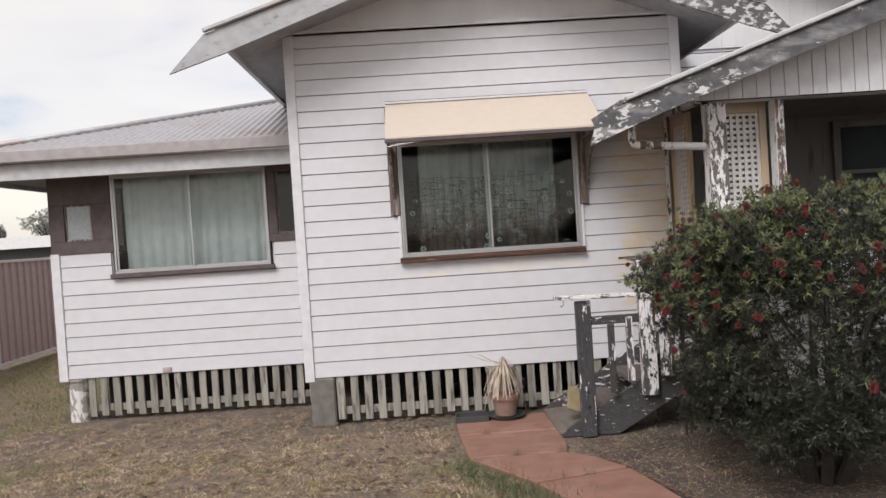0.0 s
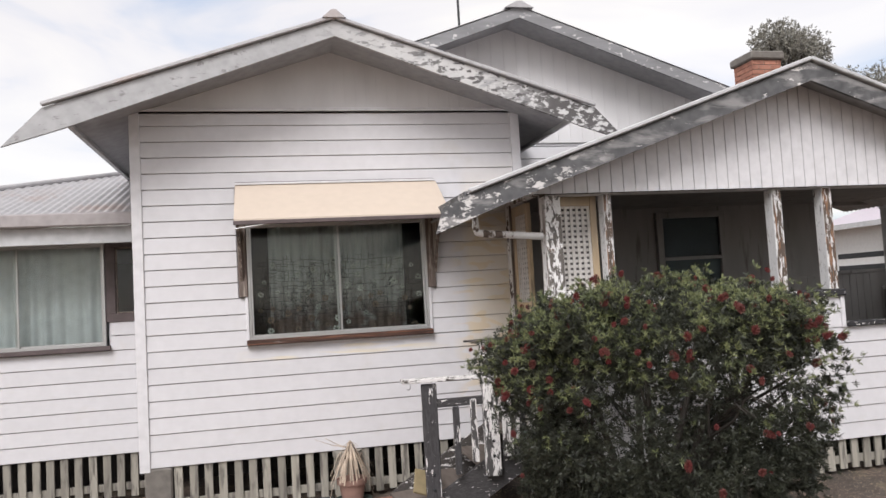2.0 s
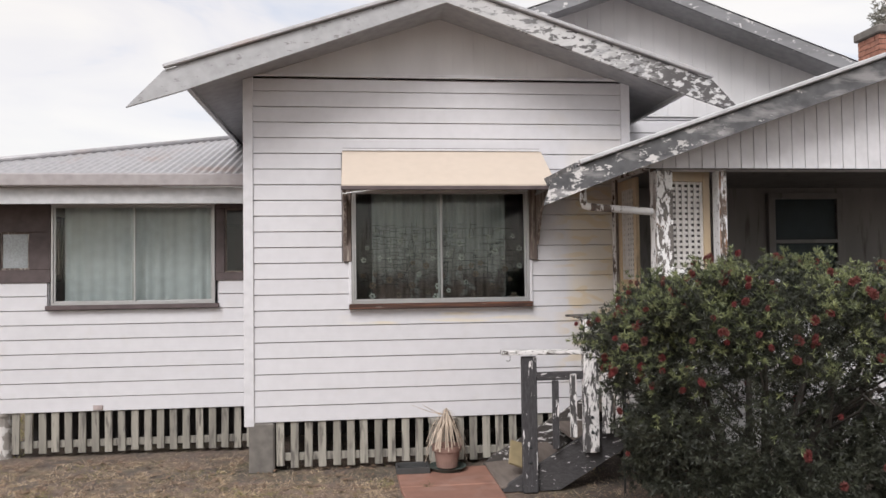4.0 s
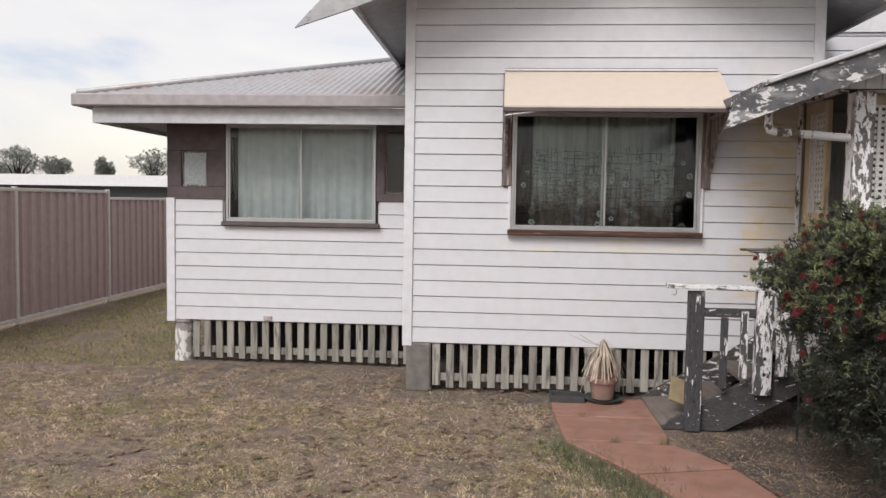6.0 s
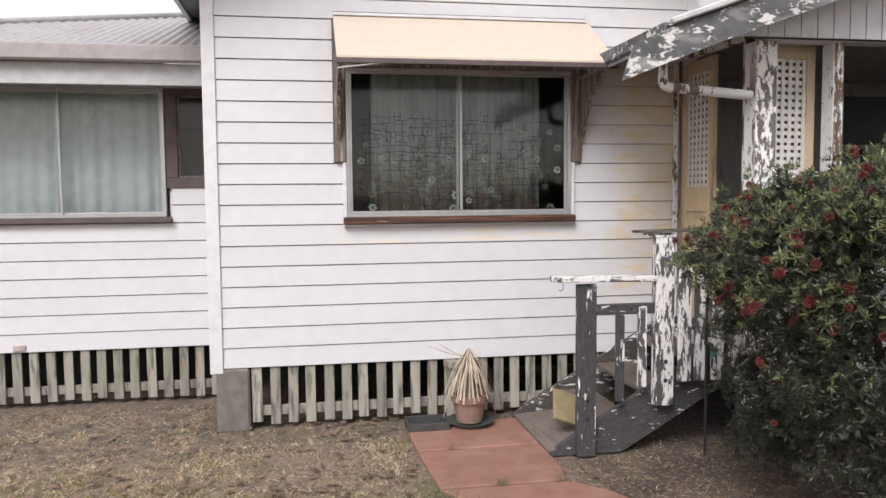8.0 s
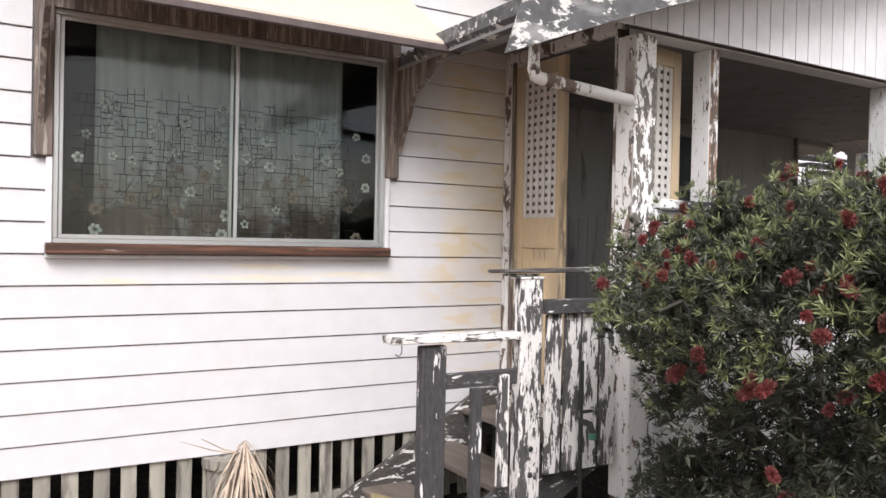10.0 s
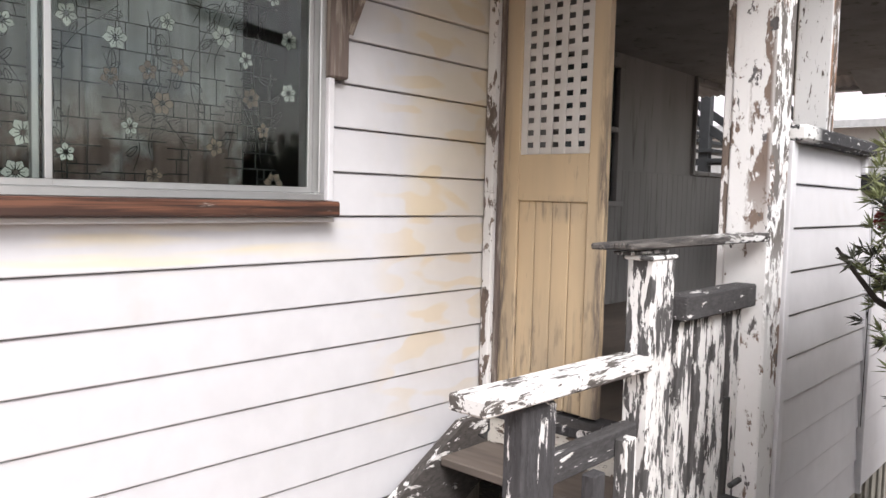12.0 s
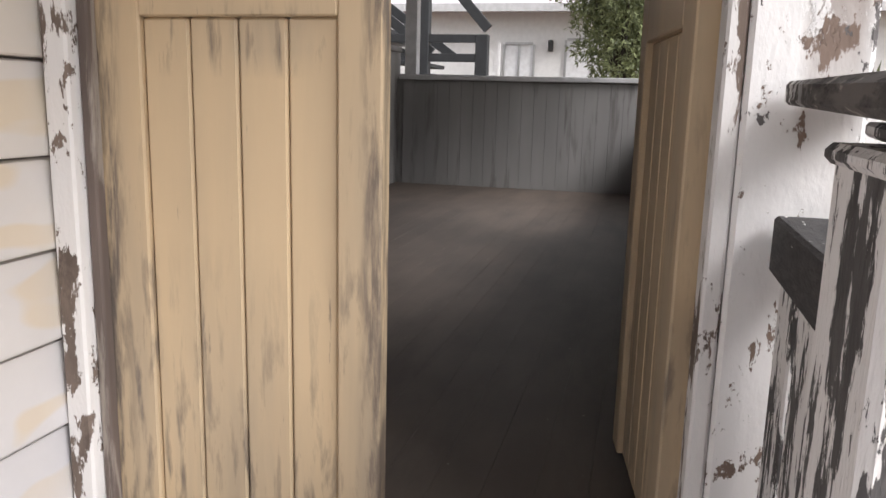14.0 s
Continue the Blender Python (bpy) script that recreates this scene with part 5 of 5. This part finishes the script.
for a, b in (((10, 8.36, 2.16), (10, 9.1, 2.98)), ((10, 9.0, 1.9), (10, 11.2, 3.45)), ((11.1, 9.0, 1.9), (11.1, 11.2, 3.45))):
    bm = bmesh.new()
    beam(bm, a, b, 0.05, 0.11)
    part("stringer", bm, M["steel"], es)
for i in range(14):
    bm = bmesh.new()
    box(bm, 9.9, 11.15, 8.95 + i * 0.2, 9.22 + i * 0.2, 1.62 + i * 0.14, 1.665 + i * 0.14, 0.004)
    part("tread", bm, M["steel"], es)

nh = thing("neighbour_house", (18, 8, 0), "long white neighbouring house with aluminium windows and a lilac roof", "house")
bm = bmesh.new()
box(bm, 16, 24, -6, 20, 0, 3.0)
part("wall", bm, M["white_far"], nh)
bm = bmesh.new()
prism(bm, [(15.5, 3.0), (24.5, 3.0), (20, 4.3)], (-6.5, 20.5))
part("roof", bm, M["roof_pale"], nh, "pale lilac roof")
bm = bmesh.new()
box(bm, 15.45, 15.55, -6.5, 20.5, 2.96, 3.1)
part("gutter", bm, M["fascia"], nh)
for ya, yb, za, zb in ((8.72, 9.24, 1.2, 2.42), (7.15, 8.1, 0.3, 2.5), (12, 13.2, 1.2, 2.4), (4.5, 5.8, 1.2, 2.4)):
    w = thing("window", (15.97, (ya + yb) / 2, za), "", "")
    w.parent = nh
    w.location = w.location - wpos(nh)
    bm = bmesh.new()
    box(bm, 15.985, 15.998, ya, yb, za, zb)
    part("pane", bm, M["curtain_pale"], w)
    for a in ((ya - 0.04, ya, za, zb), (yb, yb + 0.04, za, zb), (ya, yb, za - 0.04, za), (ya, yb, zb, zb + 0.04), ((ya + yb) / 2 - 0.02, (ya + yb) / 2 + 0.02, za, zb)):
        bm = bmesh.new()
        box(bm, 15.95, 15.998, *a)
        part("frame", bm, M["alu"], w)
for i in range(9):
    for sg in (-1, 1):
        bm = bmesh.new()
        z = 0.6 + i * 0.19
        beam(bm, (15.7, 9.30, z), (15.7, 9.62, z + 0.32 * sg), 0.008, 0.03, 0.0)
        part("lattice_lath", bm, M["white_far"], nh)
for y in (9.28, 9.62):
    bm = bmesh.new()
    box(bm, 15.68, 15.72, y, y + 0.04, 0, 2.42)
    part("lattice_post", bm, M["white_far"], nh)
bm = bmesh.new()
box(bm, 15.85, 15.999, 8.35, 8.43, 2.3, 2.5, 0.01)
part("wall_lamp", bm, M["black"], nh)


# ---- plants ----
def leaves(name, centres, dirs, n, ln, wd, spread, material, parent, seed, droop=0.0, scatter=0.22):
    """Narrow leaves in whorls round each centre, one mesh."""
    r = np.random.default_rng(seed)
    c = np.repeat(centres, n, 0)
    d = np.repeat(dirs, n, 0)
    v = d + r.normal(0, spread, c.shape)
    v[:, 2] -= droop
    v /= np.linalg.norm(v, axis=1)[:, None]
    side = np.cross(v, r.normal(0, 1, c.shape))
    side /= np.linalg.norm(side, axis=1)[:, None]
    s = r.uniform(0.6, 1.25, (len(c), 1))
    base = c + r.normal(0, ln * scatter, c.shape)
    w = side * wd * s * 0.5
    tip = base + v * ln * s
    mid = base + v * ln * s * 0.5
    verts = np.stack([base, mid + w, tip, mid - w], 1).reshape(-1, 3)
    faces = np.arange(len(verts)).reshape(-1, 4)
    return arr(name, verts, faces, material, parent, kind="stuff")


# the side towards the steps and the verandah wall is clipped back
CLEAR = ((-0.378, 0.615, -0.692, 2.09), (-0.459, 0.887, -0.043, 4.45), (-0.281, 0.958, -0.053, 5.13), (-0.143, 0.988, -0.066, 5.56))


def crown(centre, radii, count, seed, inner=0.6, rough=0.28, gap=0.0, zmin=None, taper=False):
    """Places and outward directions over an uneven crown."""
    r = np.random.default_rng(seed)
    pts, dr = [], []
    c = Vector(centre)
    while len(pts) < count:
        u = Vector(r.normal(0, 1, 3)).normalized()
        f = 1 + rough * noise.noise(u * 2.2 + Vector((seed, 0, 0))) + rough * 0.55 * noise.noise(u * 6 + Vector((0, seed, 0)))
        if gap and noise.noise(u * 4.5 + Vector((0, 0, seed))) > 0.5 - gap:
            continue
        k = inner + (1 - inner) * r.random() ** 0.5
        if taper:
            f = 1 + (f - 1) * 0.8
            q = Vector([math.copysign(abs(w) ** 0.70, w) for w in u])
            q.z *= 1 + 0.24 * max(0.0, 1 - math.hypot(q.x + 0.02, q.y - 0.4) / 0.38)
        else:
            q = u
        p = c + Vector((q.x * radii[0], q.y * radii[1], q.z * radii[2] * (1.45 if taper and u.z < 0 else 1))) * (f * k)
        if zmin is not None and p.z < zmin + 0.1 * noise.noise(p * 3):
            continue
        if taper and math.hypot((p.x - c.x) / radii[0], (p.y - c.y) / radii[1]) > 1.12 - 0.3 * max(0, 1.1 - p.z):
            continue
        if taper and (p.z < 0.05 + 0.8 * (p.y - 5.3) or any(p.dot(Vector(q[:3])) > q[3] + 0.10 * noise.noise(p * 5) - 0.04 for q in CLEAR)):
            continue
        pts.append(p)
        dr.append((u + Vector((0, 0, 0.35))).normalized())
    return np.array(pts), np.array(dr)


bush = thing("bottlebrush_bush", (2.5, 5.15, 0), "dense rounded green bottlebrush bush with small red flowers beside the path", "bush")
rnd = random.Random(3)
for i in range(9):
    a = i * 0.7
    bm = bmesh.new()
    x1, y1 = 2.55 + math.cos(a) * 0.6, 5.12 + math.sin(a) * 0.5
    tube(bm, [(2.45 + math.cos(a) * 0.1, 5.15 + math.sin(a) * 0.1, -0.03), (2.5 + math.cos(a) * 0.3, 5.15 + math.sin(a) * 0.3, 0.5), (x1, y1, 1.1), (x1 + math.cos(a) * 0.15, y1 + math.sin(a) * 0.15, 1.55)], [0.04, 0.028, 0.016, 0.006], 7)
    for k in range(5):
        b = a + rnd.uniform(-0.9, 0.9)
        z = rnd.uniform(0.5, 1.2)
        f = 0.3 + (z - 0.5) * 0.7
        p = (2.5 + math.cos(a) * f, 5.15 + math.sin(a) * f, z)
        tube(bm, [p, (p[0] + math.cos(b) * 0.25, p[1] + math.sin(b) * 0.25, z + 0.15), (p[0] + math.cos(b) * 0.38, p[1] + math.sin(b) * 0.34, z + rnd.uniform(0.1, 0.35))], [0.012, 0.008, 0.004], 5)
    part("branch", bm, M["bark"], bush)
BC, BR = (2.54, 5.13, 1.12), (1.09, 0.90, 0.61)


def lower_front(c):
    """The crown is lower towards the path."""
    c[:, 2] += 0.05 * np.clip(c[:, 0] - 2.75, -1.2, 0.4) * np.clip(c[:, 2], 0, 1.2)
    return c


k1, kd1 = crown(BC, BR, 1500, 4, 0.66, 0.34, 0.05, 0.1, True)
k1 = lower_front(k1)
rb = np.random.default_rng(41)
c1 = np.repeat(k1, 10, 0) + rb.normal(0, 0.034, (1500 * 10, 3))
d1_ = np.repeat(kd1, 10, 0) + rb.normal(0, 0.45, (1500 * 10, 3))
k0, kd0 = crown(BC, BR, 2600, 6, 0.35, 0.20, 0.0, 0.08, True)
k0 = lower_front(k0)
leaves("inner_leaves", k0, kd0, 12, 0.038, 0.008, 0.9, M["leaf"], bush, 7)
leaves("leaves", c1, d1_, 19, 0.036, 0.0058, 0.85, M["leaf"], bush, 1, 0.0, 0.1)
low, lowd = crown((1.98, 5.56, 0.56), (0.34, 0.32, 0.40), 170, 12, 0.2, 0.4)
leaves("low_leaves", np.repeat(low, 9, 0) + rb.normal(0, 0.03, (170 * 9, 3)), np.repeat(lowd, 9, 0), 17, 0.036, 0.0058, 0.85, M["leaf"], bush, 14, 0.0, 0.1)
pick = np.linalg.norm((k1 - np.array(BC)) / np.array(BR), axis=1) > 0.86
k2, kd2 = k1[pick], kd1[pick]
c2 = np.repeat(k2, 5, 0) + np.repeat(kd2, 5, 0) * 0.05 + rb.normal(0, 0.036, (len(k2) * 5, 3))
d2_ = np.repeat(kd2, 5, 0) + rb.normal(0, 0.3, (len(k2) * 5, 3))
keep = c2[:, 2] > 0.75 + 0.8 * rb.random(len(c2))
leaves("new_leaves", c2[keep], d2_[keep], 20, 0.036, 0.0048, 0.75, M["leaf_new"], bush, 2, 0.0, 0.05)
r = np.random.default_rng(9)
fv = r.normal(0, 1, (420, 3))
fv /= np.linalg.norm(fv, axis=1)[:, None]
axis = np.array([0, 0, 1.0])
cen = axis * r.uniform(-0.014, 0.014, (420, 1))
sd = np.cross(fv, r.normal(0, 1, fv.shape))
sd /= np.linalg.norm(sd, axis=1)[:, None]
tipv = cen + fv * 0.026
vs = np.stack([cen, tipv + sd * 0.0016, tipv - sd * 0.0016], 1).reshape(-1, 3)
fme = bpy.data.meshes.new("flower")
fme.from_pydata(vs.tolist(), [], np.arange(len(vs)).reshape(-1, 3).tolist())
fme.materials.append(M["flower"])
c3, d3_ = crown(BC, (BR[0] * 1.04, BR[1] * 1.04, BR[2] * 1.04), 640, 4, 0.99, 0.34, 0.0, 0.45, True)
c3 = lower_front(c3)
n_f = 0
for p, d in zip(c3, d3_):
    if n_f > 250:
        break
    if p[2] < 0.75 and rnd.random() < 0.6:
        continue
    if p[2] < 1.3 and rnd.random() < 0.5:
        continue
    n_f += 1
    ob = new("flower", fme)
    ob.parent = bush
    ob.location = Vector(p) - bush.location
    ob.rotation_euler = (rnd.uniform(-1, 1), rnd.uniform(-1, 1), 0)
    q = rnd.uniform(0.5, 1.0)
    ob.scale = (q, q, q * rnd.uniform(0.8, 1.3))


M["gum_leaf"] = leafmat("gum_leaf", (0.26, 0.25, 0.215), (0.19, 0.185, 0.16))


def tree(at, height, radii, count, seed, label, leaf=0.12, blobs=7, foliage="tree_leaf"):
    t = thing("tree", at, label, "tree")
    bm = bmesh.new()
    tube(bm, [(at[0], at[1], -0.1), (at[0] + 0.1, at[1], height * 0.35), (at[0] - 0.05, at[1] + 0.1, height * 0.65)], [height * 0.035, height * 0.025, height * 0.014], 8)
    rr = random.Random(seed)
    cs, ds = [], []
    for i in range(blobs):
        a = i * 2.4
        q = (at[0] + math.cos(a) * radii[0] * rr.uniform(0.2, 0.8), at[1] + math.sin(a) * radii[1] * rr.uniform(0.2, 0.7), height - radii[2] + radii[2] * rr.uniform(-0.6, 0.6))
        tube(bm, [(at[0] + 0.1, at[1], height * 0.35), ((at[0] + q[0]) / 2, (at[1] + q[1]) / 2, (height * 0.45 + q[2]) / 2), q], [height * 0.016, height * 0.01, height * 0.004], 6)
        c, d = crown(q, [v * (0.5 if blobs < 9 else 0.38) for v in radii], count // blobs, seed + i, 0.3, 0.5, 0.15)
        cs.append(c), ds.append(d)
    part("trunk", bm, M["bark"], t)
    leaves("crown", np.concatenate(cs), np.concatenate(ds), 8, leaf, leaf * 0.3, 0.9, M[foliage], t, seed, 0.3)
    return t


M["light_leaf"] = leafmat("light_tree_leaf", (0.19, 0.215, 0.10), (0.11, 0.13, 0.065), 0.35)
tree((13.0, 7.0, 0), 4.3, (1.4, 1.2, 1.6), 4200, 21, "feathery light green tree in front of the white neighbouring house", 0.085, 8, "light_leaf")
tree((16.2, 21.0, 0), 9.8, (1.45, 1.4, 1.5), 2600, 33, "tall pale gum tree behind the house", 0.10, 9, "gum_leaf")
tree((19.1, 21.5, 0), 8.5, (1.5, 1.4, 1.2), 2000, 36, "smaller pale gum tree behind the house", 0.10, 8, "gum_leaf")
M["far_leaf"] = leafmat("far_tree_leaf", (0.21, 0.225, 0.20), (0.16, 0.17, 0.155))
for i, (x, y, h, w) in enumerate(((-56.8, 86.3, 7.6, 2.9), (-52.3, 86.7, 6.3, 1.8), (-46.8, 87.1, 6.3, 1.1), (-41.0, 87.6, 7.5, 3.0), (-65.5, 86.0, 7.0, 3.4), (-60.2, 90.0, 6.2, 2.6))):
    tree((x, y, 0), h, (w, w, 2.5 if w > 2 else 1.9), 1000, 50 + i, "distant grey-green tree on the skyline", 0.21, 12, "far_leaf")

# ---- grass, weeds, litter ----
def blades(name, x, y, h, w, lean, material, seed, label):
    r = np.random.default_rng(seed)
    n = len(x)
    a, b = r.uniform(0, 6.283, n), r.uniform(0, 6.283, n)
    base = np.stack([x, y, np.full(n, -0.012)], 1)
    sd = np.stack([np.cos(a), np.sin(a), np.zeros(n)], 1) * (w / 2)[:, None]
    tip = base + np.stack([np.cos(b) * lean, np.sin(b) * lean, h], 1)
    v = np.stack([base - sd, base + sd, tip], 1).reshape(-1, 3)
    ob = arr(name, v, np.arange(3 * n).reshape(-1, 3), material, None, label, kind="stuff")
    return tagged(ob, label, "grass", kind="stuff")


def field(seed, n, x0, x1, y0, y1, thr, freq):
    r = np.random.default_rng(seed)
    x, y = r.uniform(x0, x1, n), r.uniform(y0, y1, n)
    k = np.array([noise.noise(Vector((a * freq, b * freq, seed))) for a, b in zip(x, y)])
    ok = k > thr
    onpath = (y > 6.0) & (x > 0.2) & (x < 1.12) | (y <= 6.0) & (x > 0.25 + (6.0 - y) * 0.62) & (x < 1.15 + (6.0 - y) * 0.42)
    bare = ((x > 1.0) & (y > 4.2) & (r.random(n) > 0.15)) | ((y > 7.1) & (r.random(n) > 0.12) & (x > -1.2)) | ((y > 8.1) & (r.random(n) > 0.2) & (x > -3.6))
    ok &= ~onpath & ~bare
    return x[ok], y[ok], r


x, y, r = field(1, 190000, -6.4, 2.6, 3.4, 8.3, -0.12, 4.5)
blades("dry_lawn_grass", x, y, r.uniform(0.003, 0.022, len(x)), r.uniform(0.002, 0.0055, len(x)), r.uniform(0.015, 0.06, len(x)), M["grass"], 1, "short dry straw-coloured lawn grass")
x, y, r = field(2, 40000, -6.4, 2.2, 3.4, 8.0, 0.10, 2.6)
blades("green_lawn_grass", x, y, r.uniform(0.01, 0.04, len(x)), r.uniform(0.002, 0.004, len(x)), r.uniform(0.005, 0.03, len(x)), M["grass_green"], 2, "thin patches of yellow-green lawn grass")
x, y, r = field(3, 22000, -6.5, -3.4, 8.0, 15, -0.2, 1.0)
blades("side_lawn_grass", x, y, r.uniform(0.02, 0.05, len(x)), r.uniform(0.004, 0.01, len(x)), r.uniform(0.01, 0.05, len(x)), M["grass_green"], 3, "thin green lawn grass beside the fence")


def clumps(name, seed, n, per, h0, h1, spread, material, label, region):
    x0, y0, r = field(seed, n, *region, -0.05, 1.6)
    x, y = np.repeat(x0, per), np.repeat(y0, per)
    k = len(x)
    x, y = x + r.normal(0, spread, k), y + r.normal(0, spread, k)
    blades(name, x, y, r.uniform(h0, h1, k), r.uniform(0.003, 0.007, k), r.uniform(0.01, 0.05, k), material, seed, label)


clumps("straw_tufts", 31, 8200, 12, 0.008, 0.03, 0.02, M["grass"], "dry straw tufts standing up from the lawn", (-6.4, 2.0, 3.6, 7.6))
clumps("green_tufts", 32, 3000, 14, 0.008, 0.032, 0.025, M["grass_green"], "yellow-green tufts in the dry lawn", (-6.4, 1.6, 3.6, 7.0))
r = np.random.default_rng(8)
n = 2700
t_ = r.random(n)
x, y = 0.18 + t_ * 0.75 + r.normal(0, 0.10, n), 5.95 - t_ * 1.35 + r.normal(0, 0.13, n)
blades("path_edge_weeds", x, y, r.uniform(0.02, 0.085, n), r.uniform(0.003, 0.007, n), r.uniform(0.01, 0.06, n), M["weed"], 5, "green weeds along the path's edge")
n = 260
x = np.concatenate([r.normal(c, 0.03, n // 5) for c in (0.62, 0.95, 0.45, 1.05, 0.86)])
y = np.concatenate([r.normal(c, 0.02, n // 5) for c in (6.05, 6.03, 6.70, 5.52, 5.50)])
blades("joint_weeds", x, y, r.uniform(0.03, 0.10, n), r.uniform(0.002, 0.004, n), r.uniform(0.02, 0.05, n), M["weed"], 6, "small weeds in the path's joints")
r = np.random.default_rng(12)
n = 7200
x, y = r.uniform(-5, 0.2, n), r.uniform(3.6, 8.2, n)
more = r.random(n) < 0.72
x[more], y[more] = r.uniform(1.05, 3.6, more.sum()), r.uniform(3.8, 6.32, more.sum())
x[more] = np.maximum(x[more], 1.12 + np.clip(6.15 - y[more], 0, 1.5) * 0.32 + r.random(more.sum()) * 0.05)
a = r.uniform(0, 6.283, n)
ln, wd = r.uniform(0.012, 0.042, n), r.uniform(0.007, 0.022, n)
ln[x > 1.0] *= 0.6
wd[x > 1.0] *= 0.3
big = (x < 1.0) & (r.random(n) < 0.5)
ln[big] *= 1.25
z = 0.004 + r.uniform(0, 0.008, n)
cs_, sn_ = np.cos(a), np.sin(a)
v = np.stack([np.stack([x + cs_ * u * ln - sn_ * w * wd, y + sn_ * u * ln + cs_ * w * wd, z + q], 1) for u, w, q in ((-1, 0, 0), (0, -1, 0.003), (1, 0, 0.008), (0, 1, 0.003))], 1).reshape(-1, 3)
tagged(arr("leaf_litter", v, np.arange(4 * n).reshape(-1, 4), M["litter"], None, "scattered dry brown fallen leaves", kind="stuff"), "scattered dry brown fallen leaves", "leaves", kind="stuff")

vent = thing("wall_vent", (-2.64, L, 0.47), "small grey metal vent low on the wing's weatherboards", "vent")
bm = bmesh.new()
box(bm, -2.69, -2.60, L - 0.012, L + 0.01, 0.445, 0.49, 0.003)
part("plate", bm, M["vent"], vent)
hook = thing("rail_hook", (1.10, 6.40, 1.05), "small rusty wire hook hanging under the handrail", "hook")
bm = bmesh.new()
tube(bm, [(1.10, 6.45, 1.082), (1.10, 6.45, 1.05), (1.085, 6.45, 1.035), (1.07, 6.45, 1.045)], 0.0025, 6)
part("wire", bm, M["black"], hook)

wire = thing("hanging_wire", (3.42, 6.33, 1.0), "thin black wire hanging down over the verandah weatherboards", "wire")
bm = bmesh.new()
tube(bm, [(3.42, 6.335, 1.5), (3.425, 6.33, 1.1), (3.415, 6.33, 0.6)], 0.002, 5)
part("strand", bm, M["black"], wire)
for nw, xs_ in ((nl, 1.25), (nu, 1.7525)):
    for z in (0.24, 0.36) if nw is nl else (0.46, 0.58):
        bm = bmesh.new()
        lathe(bm, [(0.001, 0), (0.013, 0), (0.013, 0.004), (0.008, 0.010), (0.001, 0.010)], 0, 0, 10)
        yy = 6.43 if nw is nl else 6.412
        for v in bm.verts:
            v.co = Vector((xs_ + v.co.x, yy - v.co.z, z + v.co.y))
        part("bolt", bm, M["steel"], nw)

bm = bmesh.new()
box(bm, 2.30, 2.43, V + 0.01, V + 0.12, -0.02, 0.27, 0.012)
tagged(part("house_stump", bm, M["stump"]), "short dark stump under the verandah's corner post", "stump")
